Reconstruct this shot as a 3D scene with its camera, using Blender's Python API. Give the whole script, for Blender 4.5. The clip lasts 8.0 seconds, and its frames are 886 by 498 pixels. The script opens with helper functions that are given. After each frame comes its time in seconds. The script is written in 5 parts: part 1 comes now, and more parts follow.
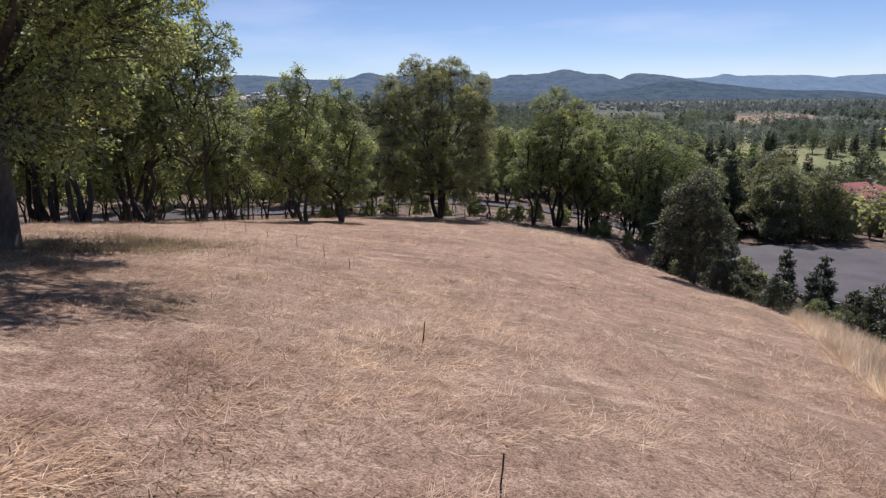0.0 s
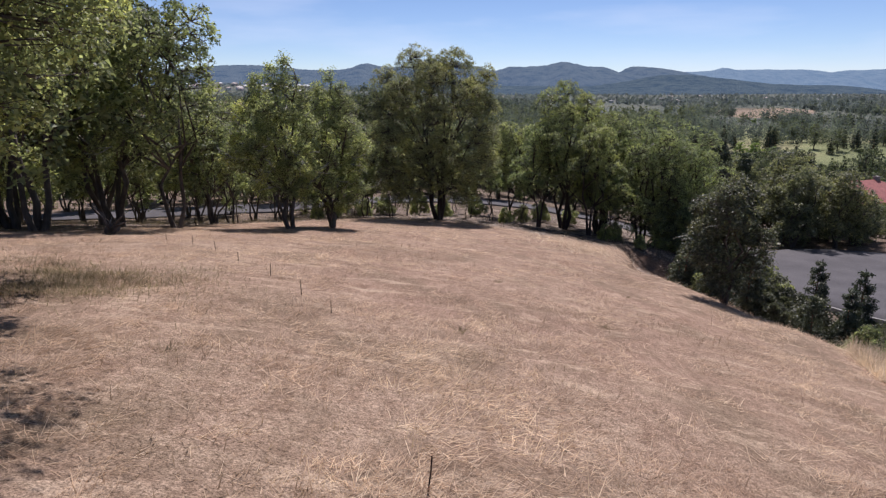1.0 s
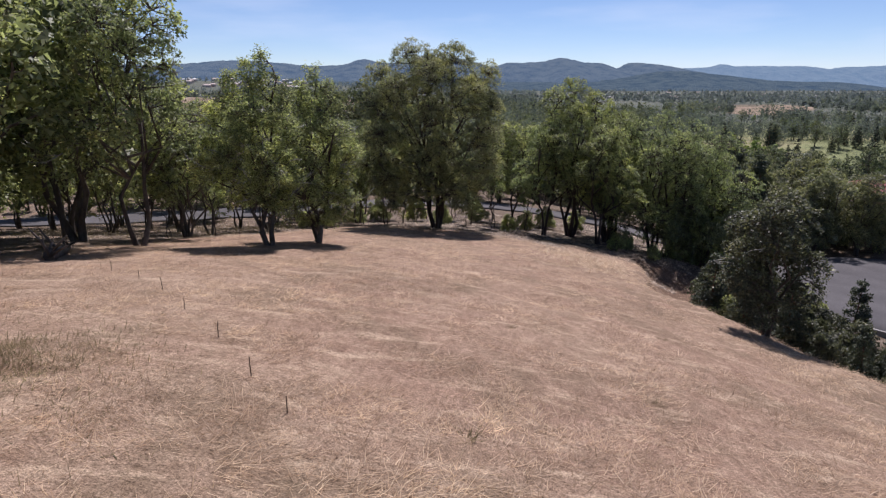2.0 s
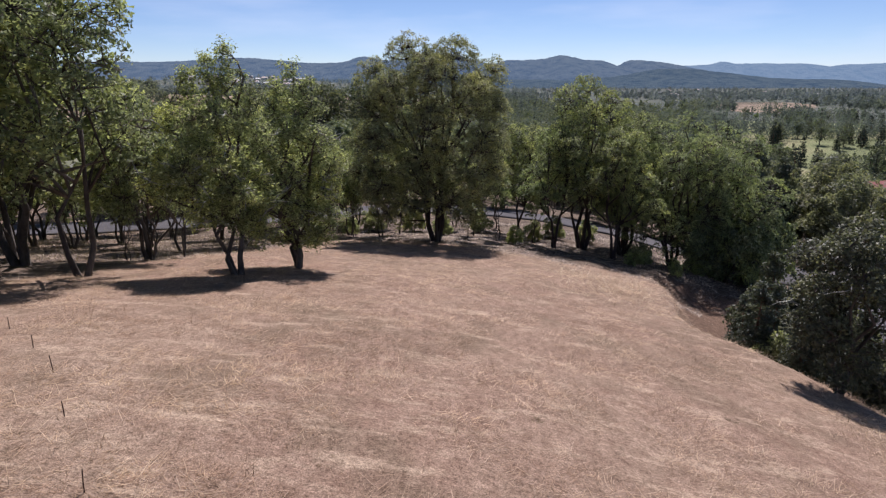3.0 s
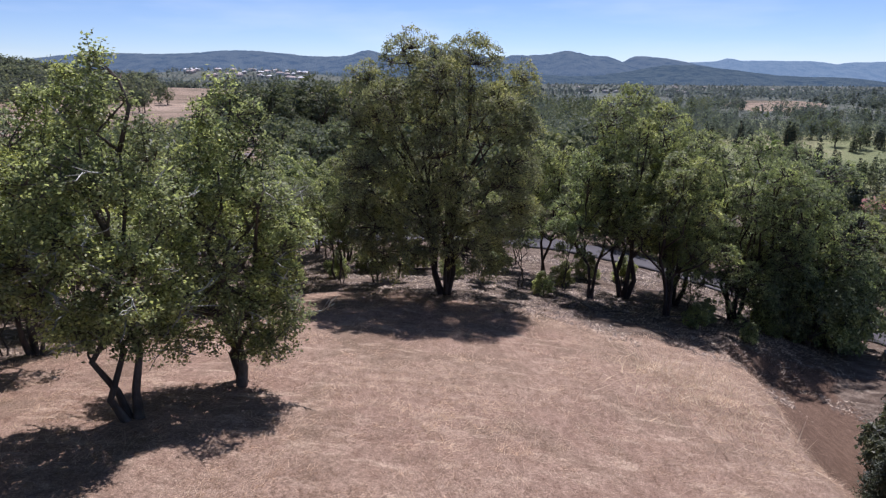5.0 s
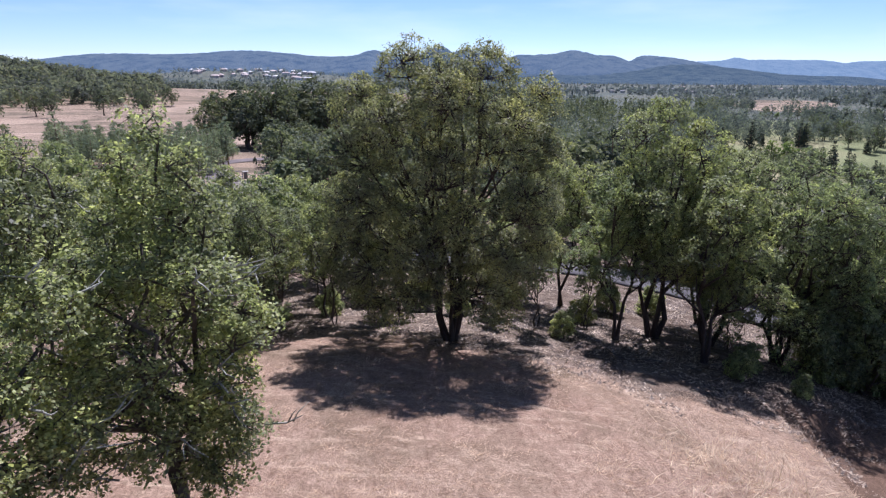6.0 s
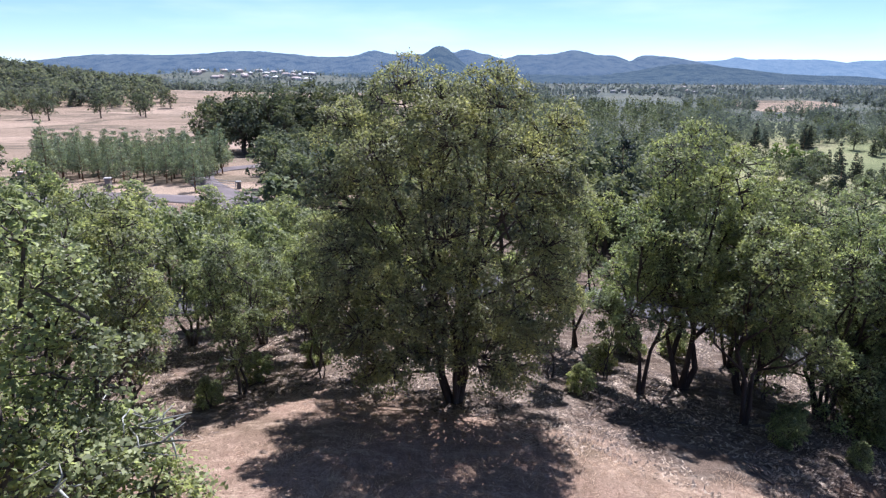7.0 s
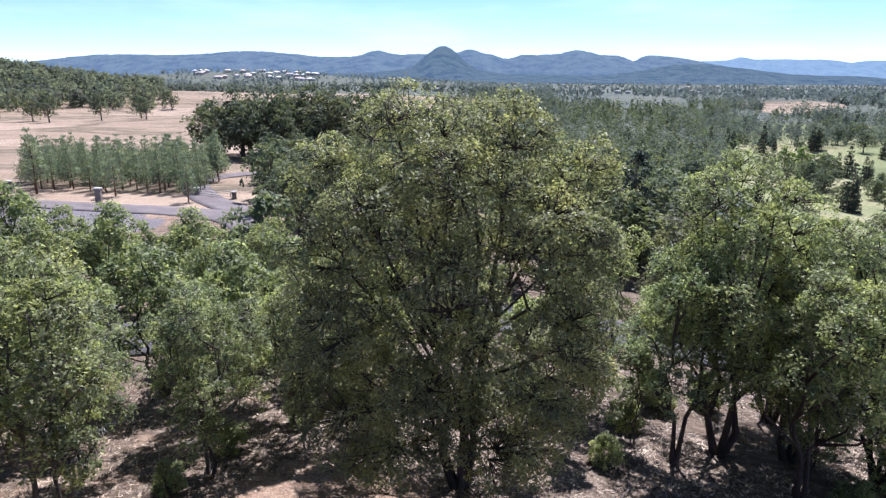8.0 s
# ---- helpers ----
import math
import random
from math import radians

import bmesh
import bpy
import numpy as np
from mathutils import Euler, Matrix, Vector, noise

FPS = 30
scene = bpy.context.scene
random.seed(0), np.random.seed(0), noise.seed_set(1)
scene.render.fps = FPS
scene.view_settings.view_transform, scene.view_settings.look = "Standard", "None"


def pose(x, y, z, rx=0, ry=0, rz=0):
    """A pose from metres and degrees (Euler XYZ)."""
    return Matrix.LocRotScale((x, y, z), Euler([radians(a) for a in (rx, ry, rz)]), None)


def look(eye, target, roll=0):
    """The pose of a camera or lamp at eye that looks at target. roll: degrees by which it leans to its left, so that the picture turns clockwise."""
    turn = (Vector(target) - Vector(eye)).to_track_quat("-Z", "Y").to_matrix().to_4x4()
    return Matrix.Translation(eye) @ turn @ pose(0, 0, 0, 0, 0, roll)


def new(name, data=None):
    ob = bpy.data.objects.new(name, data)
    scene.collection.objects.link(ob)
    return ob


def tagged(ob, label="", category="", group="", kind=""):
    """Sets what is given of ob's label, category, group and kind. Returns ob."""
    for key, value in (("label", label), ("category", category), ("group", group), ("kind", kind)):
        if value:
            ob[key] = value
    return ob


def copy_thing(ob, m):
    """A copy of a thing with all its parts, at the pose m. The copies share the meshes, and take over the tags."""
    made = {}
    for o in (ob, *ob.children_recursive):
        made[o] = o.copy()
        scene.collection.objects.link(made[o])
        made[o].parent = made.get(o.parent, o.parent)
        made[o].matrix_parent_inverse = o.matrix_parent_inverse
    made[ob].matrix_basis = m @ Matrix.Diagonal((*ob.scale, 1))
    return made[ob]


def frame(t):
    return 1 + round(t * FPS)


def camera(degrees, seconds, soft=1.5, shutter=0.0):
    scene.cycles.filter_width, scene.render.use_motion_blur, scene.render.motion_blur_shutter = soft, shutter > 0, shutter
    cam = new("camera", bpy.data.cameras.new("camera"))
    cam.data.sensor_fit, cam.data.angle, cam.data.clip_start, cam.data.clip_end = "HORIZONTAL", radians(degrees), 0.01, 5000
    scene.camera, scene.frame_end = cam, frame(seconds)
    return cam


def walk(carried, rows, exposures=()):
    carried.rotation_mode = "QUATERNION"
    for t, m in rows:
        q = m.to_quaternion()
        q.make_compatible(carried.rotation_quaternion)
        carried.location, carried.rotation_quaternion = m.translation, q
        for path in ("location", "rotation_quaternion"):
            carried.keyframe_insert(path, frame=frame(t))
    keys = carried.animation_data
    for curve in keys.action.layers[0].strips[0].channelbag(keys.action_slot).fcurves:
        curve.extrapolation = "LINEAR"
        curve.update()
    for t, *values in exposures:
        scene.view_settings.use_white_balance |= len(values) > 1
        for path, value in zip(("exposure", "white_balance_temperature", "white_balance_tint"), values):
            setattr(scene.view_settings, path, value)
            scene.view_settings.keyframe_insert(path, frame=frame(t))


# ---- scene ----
# ------------------------------------------------------------------ camera
cam = camera(70.0, 8.0, soft=1.3)
PATH = [
    (0, (0.204, 1.285, 8.122), (0.166, 3.227, 7.643), -0.6),
    (0.5, (0.086, 2.775, 8.18), (0.051, 4.714, 7.688), -0.4),
    (1, (-0.028, 4.333, 8.218), (-0.057, 6.268, 7.715), -0.1),
    (1.5, (-0.113, 5.908, 8.277), (-0.134, 7.842, 7.767), 0.0),
    (3, (-0.193, 11.675, 8.348), (-0.214, 13.605, 7.826), 0.0),
    (3.5, (-0.314, 13.816, 8.398), (-0.343, 15.745, 7.872), 0.0),
    (4, (-0.493, 15.942, 8.524), (-0.518, 17.869, 7.992), 0.3),
    (4.5, (-0.623, 18.026, 8.745), (-0.645, 19.952, 8.209), 0.5),
    (6, (-0.753, 24.241, 9.517), (-0.8, 26.166, 8.978), 0.4),
    (6.5, (-0.858, 26.114, 9.861), (-0.907, 28.039, 9.321), 0.4),
    (7, (-0.913, 27.943, 10.247), (-0.962, 29.869, 9.708), 0.3),
    (7.5, (-0.93, 29.77, 10.619), (-0.984, 31.695, 10.079), 0.3),
    (8, (-1.021, 31.678, 10.963), (-1.08, 33.603, 10.424), 0.3),
]
EXPOSURES = [(0, 0.5, 6100, 22), (4.5, 0.5, 5850, 23), (6, 0.86, 5570, 25), (7, 1.13, 5550, 21), (8, 1.27, 5580, 19)]
walk(cam, [(t, look(eye, target, roll)) for t, eye, target, roll in PATH], EXPOSURES)

# ------------------------------------------------------------------ light
SUN_UP, SUN_TURN = radians(56.5), radians(12)  # nearly straight ahead of the walk, a little to its right
world = bpy.data.worlds.new("sky")
scene.world = world
world.use_nodes = True
wn = world.node_tree.nodes
sky = wn.new("ShaderNodeTexSky")
sky.sky_type = "NISHITA"
sky.sun_disc = False
sky.sun_elevation, sky.sun_rotation = SUN_UP, SUN_TURN
sky.altitude, sky.air_density, sky.dust_density, sky.ozone_density = 3200, 1.0, 0.0, 3.0
wn["Background"].inputs["Strength"].default_value = 0.066
wl = world.node_tree.links
# thin streaks of high cloud
wc, wm, wz = wn.new("ShaderNodeTexCoord"), wn.new("ShaderNodeMapping"), wn.new("ShaderNodeTexNoise")
wm.inputs["Scale"].default_value = (1.6, 1.6, 9.0)
wm.inputs["Rotation"].default_value = (0.12, 0.2, 0.0)
wz.inputs["Scale"].default_value, wz.inputs["Detail"].default_value = 2.2, 6
wr, wx = wn.new("ShaderNodeMapRange"), wn.new("ShaderNodeMix")
wr.inputs["From Min"].default_value, wr.inputs["From Max"].default_value, wr.inputs["To Max"].default_value = 0.5, 0.8, 0.35
wx.data_type = "RGBA"
wl.new(wc.outputs["Generated"], wm.inputs[0])
wl.new(wm.outputs[0], wz.inputs["Vector"])
wl.new(wz.outputs[0], wr.inputs["Value"])
wl.new(wr.outputs[0], wx.inputs["Factor"])
wl.new(sky.outputs[0], wx.inputs["A"])
wx.inputs["B"].default_value = (8.5, 9.5, 10.5, 1)
wl.new(wx.outputs["Result"], wn["Background"].inputs["Color"])
sun = new("sun", bpy.data.lights.new("sun", "SUN"))
sun.data.energy, sun.data.angle, sun.data.color = 4.6, radians(0.55), (1.0, 0.95, 0.88)
to_sun = Vector((math.sin(SUN_TURN) * math.cos(SUN_UP), math.cos(SUN_TURN) * math.cos(SUN_UP), math.sin(SUN_UP)))
sun.matrix_world = look(to_sun * 100, (0, 0, 0))


# ------------------------------------------------------------------ materials
def material(name):
    m = bpy.data.materials.new(name)
    m.use_nodes = True
    return m, m.node_tree.nodes, m.node_tree.links, m.node_tree.nodes["Principled BSDF"]


def ramp(nodes, stops):
    r = nodes.new("ShaderNodeValToRGB")
    while len(r.color_ramp.elements) < len(stops):
        r.color_ramp.elements.new(0.5)
    for e, (p, c) in zip(r.color_ramp.elements, stops):
        e.position, e.color = p, (*c, 1)
    return r


def noise_tex(nodes, links, scale, detail=4, coord="Object", rough=0.55, stretch=None):
    tc = nodes.new("ShaderNodeTexCoord")
    n = nodes.new("ShaderNodeTexNoise")
    n.inputs["Scale"].default_value, n.inputs["Detail"].default_value = scale, detail
    n.inputs["Roughness"].default_value = rough
    if stretch:
        mp = nodes.new("ShaderNodeMapping")
        mp.inputs["Scale"].default_value = stretch
        links.new(tc.outputs[coord], mp.inputs[0])
        links.new(mp.outputs[0], n.inputs["Vector"])
    else:
        links.new(tc.outputs[coord], n.inputs["Vector"])
    return n


def mixed(nodes, links, fac, a, b, kind="MIX"):
    m = nodes.new("ShaderNodeMix")
    m.data_type, m.blend_type = "RGBA", kind
    for sock, v in ((m.inputs["Factor"], fac), (m.inputs["A"], a), (m.inputs["B"], b)):
        if isinstance(v, (int, float)):
            sock.default_value = v
        elif isinstance(v, tuple):
            sock.default_value = (*v, 1)
        else:
            links.new(v, sock)
    return m.outputs["Result"]


def bump(nodes, links, height, bsdf, strength, distance):
    b = nodes.new("ShaderNodeBump")
    b.inputs["Strength"].default_value, b.inputs["Distance"].default_value = strength, distance
    links.new(height, b.inputs["Height"])
    links.new(b.outputs[0], bsdf.inputs["Normal"])


def rough_material(name, colours, scale, roughness=0.85, bump_m=0.01, fine=6.0, stretch=None):
    """A matt surface: a coarse noise runs through the colours, a fine one gives grain and relief."""
    m, n, l, b = material(name)
    big = noise_tex(n, l, scale, 5, stretch=stretch)
    small = noise_tex(n, l, scale * fine, 4, stretch=stretch)
    k = len(colours)
    cr = ramp(n, [(0.3 + 0.4 * i / max(1, k - 1), c) for i, c in enumerate(colours)])
    l.new(big.outputs[0], cr.inputs[0])
    gr = ramp(n, [(0.25, (0.6, 0.6, 0.6)), (0.75, (1.25, 1.25, 1.25))])
    l.new(small.outputs[0], gr.inputs[0])
    l.new(mixed(n, l, 1.0, cr.outputs[0], gr.outputs[0], "MULTIPLY"), b.inputs["Base Color"])
    b.inputs["Roughness"].default_value = roughness
    b.inputs["Specular IOR Level"].default_value = 0.3
    if bump_m:
        bump(n, l, small.outputs[0], b, 0.8, bump_m)
    return m


def leaf_material(name, dark, mid, light, glow=0.35, rough=0.45, gloss=0.22, clump=0.7):
    """Leaves: each one of its own shade, each tree a little different; light passes through."""
    m, n, l, b = material(name)
    geo = n.new("ShaderNodeNewGeometry")
    cr = ramp(n, [(0.0, dark), (0.55, mid), (1.0, light)])
    l.new(geo.outputs["Random Per Island"], cr.inputs[0])
    oi = n.new("ShaderNodeObjectInfo")
    tr = ramp(n, [(0.0, (0.9, 0.93, 0.92)), (0.5, (1.0, 1.0, 1.0)), (1.0, (1.08, 1.03, 0.93))])
    l.new(oi.outputs["Random"], tr.inputs[0])
    big = noise_tex(n, l, clump, 3)
    br = ramp(n, [(0.36, (0.62, 0.6, 0.68)), (0.5, (0.97, 0.95, 0.96)), (0.64, (1.42, 1.3, 1.05))])
    l.new(big.outputs[0], br.inputs[0])
    col = mixed(n, l, 1.0, mixed(n, l, 1.0, cr.outputs[0], tr.outputs[0], "MULTIPLY"), br.outputs[0], "MULTIPLY")
    l.new(col, b.inputs["Base Color"])
    b.inputs["Roughness"].default_value = rough
    b.inputs["Specular IOR Level"].default_value = gloss
    t = n.new("ShaderNodeBsdfTranslucent")
    l.new(mixed(n, l, 1.0, col, (1.22, 1.28, 0.86), "MULTIPLY"), t.inputs["Color"])
    ms = n.new("ShaderNodeMixShader")
    ms.inputs[0].default_value = glow
    l.new(b.outputs[0], ms.inputs[1])
    l.new(t.outputs[0], ms.inputs[2])
    l.new(ms.outputs[0], n["Material Output"].inputs["Surface"])
    return m


BARK = rough_material("oak_bark", [(0.035, 0.027, 0.022), (0.09, 0.072, 0.058), (0.16, 0.14, 0.12)], 2.0, 0.9, 0.02, 7, (1, 1, 0.35))
PALE_BARK = rough_material("lichen_bark", [(0.15, 0.145, 0.12), (0.32, 0.32, 0.27), (0.46, 0.47, 0.39)], 5.0, 0.9, 0.01, 5)
PINE_BARK = rough_material("pine_bark", [(0.10, 0.055, 0.035), (0.2, 0.11, 0.07)], 3.0, 0.9, 0.01)
MADRONE_BARK = rough_material("madrone_bark", [(0.024, 0.018, 0.016), (0.055, 0.038, 0.032), (0.1, 0.078, 0.067)], 2.5, 0.8, 0.01, 7, (1, 1, 0.35))
OAK_LEAF = leaf_material("oak_leaves", (0.145, 0.165, 0.08), (0.315, 0.355, 0.168), (0.51, 0.55, 0.275), 0.52, 0.5)
# darker copy of the oak leaves: the grove's shading is put into the colour
GROVE_LEAF = leaf_material("shaded_grove_leaves", (0.105, 0.127, 0.064), (0.24, 0.276, 0.14), (0.385, 0.428, 0.232), 0.48, 0.5)
MADRONE_LEAF = leaf_material("madrone_leaves", (0.158, 0.173, 0.096), (0.25, 0.273, 0.15), (0.345, 0.368, 0.212), 0.46, 0.5, 0.18)
DOME_LEAF = leaf_material("evergreen_leaves", (0.135, 0.163, 0.082), (0.258, 0.307, 0.148), (0.39, 0.44, 0.228), 0.48, 0.5, 0.2)
BANK_LEAF = leaf_material("bank_leaves", (0.069, 0.076, 0.051), (0.121, 0.131, 0.083), (0.196, 0.205, 0.127), 0.35, 0.5)
LANE_LEAF = leaf_material("lane_leaves", (0.098, 0.109, 0.070), (0.168, 0.185, 0.115), (0.266, 0.280, 0.175), 0.45, 0.55)
LIME_LEAF = leaf_material("bright_leaves", (0.085, 0.13, 0.035), (0.15, 0.215, 0.06), (0.22, 0.29, 0.09), 0.4)
DARK_LEAF = leaf_material("dark_oak_leaves", (0.08, 0.098, 0.066), (0.12, 0.142, 0.09), (0.165, 0.188, 0.118), 0.3, 0.65, 0.05)
PINE_LEAF = leaf_material("pine_needles", (0.135, 0.17, 0.115), (0.21, 0.258, 0.172), (0.31, 0.362, 0.245), 0.28, 0.6, 0.05)
SHADE_LEAF = leaf_material("shade_tree_leaves", (0.115, 0.138, 0.082), (0.155, 0.184, 0.106), (0.2, 0.232, 0.135), 0.3, 0.65, 0.05)
JUNIPER_LEAF = leaf_material("juniper_needles", (0.055, 0.066, 0.046), (0.09, 0.106, 0.072), (0.135, 0.152, 0.1), 0.2, 0.6)
CONIFER_LEAF = leaf_material("conifer_needles", (0.03, 0.042, 0.035), (0.052, 0.068, 0.055), (0.08, 0.098, 0.075), 0.15, 0.6, 0.05)
# distance haze is mixed into these far leaf colours, bluest in the farthest
VALLEY_HAZE_LEAF = leaf_material("valley_haze_leaves", (0.1, 0.124, 0.122), (0.135, 0.161, 0.152), (0.17, 0.197, 0.18), 0.45, 0.75, 0.03, 0.09)
DARK_HAZE_LEAF = leaf_material("dark_haze_leaves", (0.08, 0.102, 0.112), (0.106, 0.131, 0.138), (0.132, 0.157, 0.163), 0.45, 0.75, 0.03, 0.09)
BLUE_HAZE_LEAF = leaf_material("blue_haze_leaves", (0.145, 0.178, 0.215), (0.172, 0.208, 0.25), (0.2, 0.236, 0.28), 0.45, 0.8, 0.02)
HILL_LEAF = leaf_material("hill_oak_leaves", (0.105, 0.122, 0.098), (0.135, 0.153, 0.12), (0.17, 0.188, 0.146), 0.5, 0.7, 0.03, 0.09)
ASPHALT = rough_material("asphalt", [(0.062, 0.058, 0.06), (0.078, 0.073, 0.075), (0.095, 0.089, 0.09)], 0.5, 0.9, 0.004, 40)
PALE_ASPHALT = rough_material("worn_asphalt", [(0.122, 0.1, 0.096), (0.148, 0.123, 0.118), (0.176, 0.149, 0.142)], 0.5, 0.9, 0.004, 40)
CONCRETE = rough_material("kerb_concrete", [(0.2, 0.19, 0.175), (0.28, 0.27, 0.25)], 1.5, 0.85, 0.003, 20)
REBAR = rough_material("rusty_iron", [(0.03, 0.018, 0.013), (0.07, 0.035, 0.022)], 20, 0.8, 0.001)
STONE = rough_material("pillar_stone", [(0.16, 0.14, 0.13), (0.3, 0.27, 0.25)], 3, 0.85, 0.01)
CAP = rough_material("pillar_cap", [(0.4, 0.38, 0.35), (0.5, 0.48, 0.45)], 3, 0.8, 0.004)
ROOF_RED = rough_material("red_roof", [(0.24, 0.085, 0.075), (0.32, 0.12, 0.10)], 0.8, 0.8, 0.01, 12)
STUCCO = rough_material("stucco", [(0.5, 0.46, 0.4), (0.6, 0.56, 0.5)], 1.0, 0.9, 0.003, 15)
PINK_WALL = rough_material("pinkish_wall", [(0.5, 0.4, 0.36), (0.62, 0.52, 0.47)], 0.5, 0.85, 0.003, 10)
WHITE_WALL = rough_material("white_wall", [(0.65, 0.64, 0.62), (0.78, 0.77, 0.75)], 0.5, 0.8, 0.003, 10)
GREY_ROOF = rough_material("grey_roof", [(0.2, 0.2, 0.2), (0.32, 0.31, 0.3)], 0.5, 0.8, 0.003, 10)
DARK_WOOD = rough_material("dead_wood", [(0.06, 0.045, 0.035), (0.15, 0.12, 0.1)], 4, 0.9, 0.01)
GLASS, gn, gl, gb = material("dark_glass")
gb.inputs["Base Color"].default_value = (0.02, 0.022, 0.025, 1)
gb.inputs["Roughness"].default_value = 0.08


def straw_material(name, dark, mid, light, through_light=0.5):
    m, n, l, b = material(name)
    geo = n.new("ShaderNodeNewGeometry")
    cr = ramp(n, [(0.0, dark), (0.5, mid), (1.0, light)])
    l.new(geo.outputs["Random Per Island"], cr.inputs[0])
    big = noise_tex(n, l, 0.3, 6, rough=0.68)
    br = ramp(n, [(0.36, (0.7, 0.63, 0.6)), (0.5, (0.96, 0.92, 0.9)), (0.64, (1.18, 1.16, 1.1))])
    l.new(big.outputs[0], br.inputs[0])
    tufts = noise_tex(n, l, 1.7, 4, rough=0.65)
    fr = ramp(n, [(0.36, (0.62, 0.58, 0.54)), (0.5, (0.97, 0.95, 0.93)), (0.66, (1.22, 1.2, 1.16))])
    l.new(tufts.outputs[0], fr.inputs[0])
    col = mixed(n, l, 1.0, mixed(n, l, 1.0, cr.outputs[0], br.outputs[0], "MULTIPLY"), fr.outputs[0], "MULTIPLY")
    l.new(col, b.inputs["Base Color"])
    b.inputs["Roughness"].default_value = 0.6
    b.inputs["Specular IOR Level"].default_value = 0.25
    t = n.new("ShaderNodeBsdfTranslucent")
    l.new(col, t.inputs["Color"])
    ms = n.new("ShaderNodeMixShader")
    ms.inputs[0].default_value = through_light
    l.new(b.outputs[0], ms.inputs[1])
    l.new(t.outputs[0], ms.inputs[2])
    l.new(ms.outputs[0], n["Material Output"].inputs["Surface"])
    return m


STRAW = straw_material("dry_straw", (0.26, 0.175, 0.115), (0.55, 0.42, 0.29), (0.8, 0.67, 0.5), 0.5)
GOLD_STRAW = straw_material("tall_pale_straw", (0.5, 0.41, 0.29), (0.76, 0.65, 0.47), (0.92, 0.84, 0.66), 0.6)
WEED = straw_material("half_dry_weeds", (0.12, 0.115, 0.06), (0.24, 0.21, 0.115), (0.38, 0.32, 0.2))
LITTER = straw_material("fallen_leaves", (0.06, 0.045, 0.035), (0.2, 0.152, 0.114), (0.58, 0.49, 0.375), 0.28)


def ground_material():
    """Bare thatch, forest litter, red dirt, gold pasture, mown green and gravel, by the land's own cover."""
    m, n, l, b = material("land")
    fine = noise_tex(n, l, 14.0, 6, rough=0.7)
    streak = noise_tex(n, l, 5.0, 5, rough=0.65, stretch=(1.0, 0.45, 1.0))
    mid = noise_tex(n, l, 0.9, 5, rough=0.6)
    hair = noise_tex(n, l, 46.0, 5, rough=0.75)
    big = noise_tex(n, l, 0.13, 4)
    wide = noise_tex(n, l, 0.012, 5, rough=0.6)

    def cover(name, soft=0.35):
        a = n.new("ShaderNodeAttribute")
        a.attribute_name = name
        add = n.new("ShaderNodeMath")
        add.operation = "MULTIPLY_ADD"
        l.new(mid.outputs[0], add.inputs[0])
        add.inputs[1].default_value = soft * 2
        add.inputs[2].default_value = -soft
        s = n.new("ShaderNodeMath")
        s.operation = "ADD"
        l.new(a.outputs["Fac"], s.inputs[0])
        l.new(add.outputs[0], s.inputs[1])
        r = ramp(n, [(0.4, (0, 0, 0)), (0.6, (1, 1, 1))])
        l.new(s.outputs[0], r.inputs[0])
        return r.outputs[0]

    def tone(tex, stops):
        r = ramp(n, stops)
        l.new(tex.outputs[0], r.inputs[0])
        return r.outputs[0]

    straw = mixed(n, l, tone(big, [(0.38, (0, 0, 0)), (0.62, (1.0, 1.0, 1.0))]),
                  tone(streak, [(0.3, (0.189, 0.121, 0.087)), (0.7, (0.326, 0.228, 0.170))]),
                  tone(streak, [(0.3, (0.215, 0.147, 0.104)), (0.7, (0.351, 0.261, 0.192))]))
    rust = tone(mid, [(0.5, (0, 0, 0)), (0.75, (0.45, 0.45, 0.45))])
    straw = mixed(n, l, rust, straw, (0.226, 0.146, 0.101))
    patch = noise_tex(n, l, 0.42, 6, rough=0.65, stretch=(1.0, 0.6, 1.0))
    straw = mixed(n, l, tone(patch, [(0.48, (0, 0, 0)), (0.68, (0.85, 0.85, 0.85))]), straw, (0.155, 0.115, 0.077))
    swath = noise_tex(n, l, 1.7, 6, rough=0.7, stretch=(0.5, 1.3, 1.0))
    straw = mixed(n, l, tone(swath, [(0.52, (0, 0, 0)), (0.68, (0.85, 0.85, 0.85))]), straw, (0.435, 0.334, 0.242))
    litter = mixed(n, l, tone(swath, [(0.45, (0, 0, 0)), (0.6, (1.0, 1.0, 1.0))]), tone(mid, [(0.3, (0.06, 0.043, 0.033)), (0.7, (0.158, 0.119, 0.09))]), tone(streak, [(0.35, (0.13, 0.1, 0.077)), (0.65, (0.27, 0.22, 0.172))]))
    dirt = tone(streak, [(0.3, (0.1, 0.064, 0.044)), (0.7, (0.18, 0.12, 0.085))])
    band = noise_tex(n, l, 0.011, 7, rough=0.62, stretch=(0.35, 1.5, 1.0))
    gold = tone(band, [(0.36, (0.1, 0.088, 0.062)), (0.42, (0.23, 0.175, 0.125)), (0.49, (0.29, 0.22, 0.16)), (0.515, (0.13, 0.108, 0.075)), (0.54, (0.3, 0.225, 0.165)), (0.58, (0.35, 0.27, 0.2)), (0.64, (0.21, 0.165, 0.118))])
    green = tone(wide, [(0.35, (0.12, 0.14, 0.065)), (0.5, (0.185, 0.205, 0.098)), (0.66, (0.29, 0.265, 0.155))])
    gravel = tone(fine, [(0.3, (0.125, 0.112, 0.12)), (0.7, (0.205, 0.187, 0.196))])
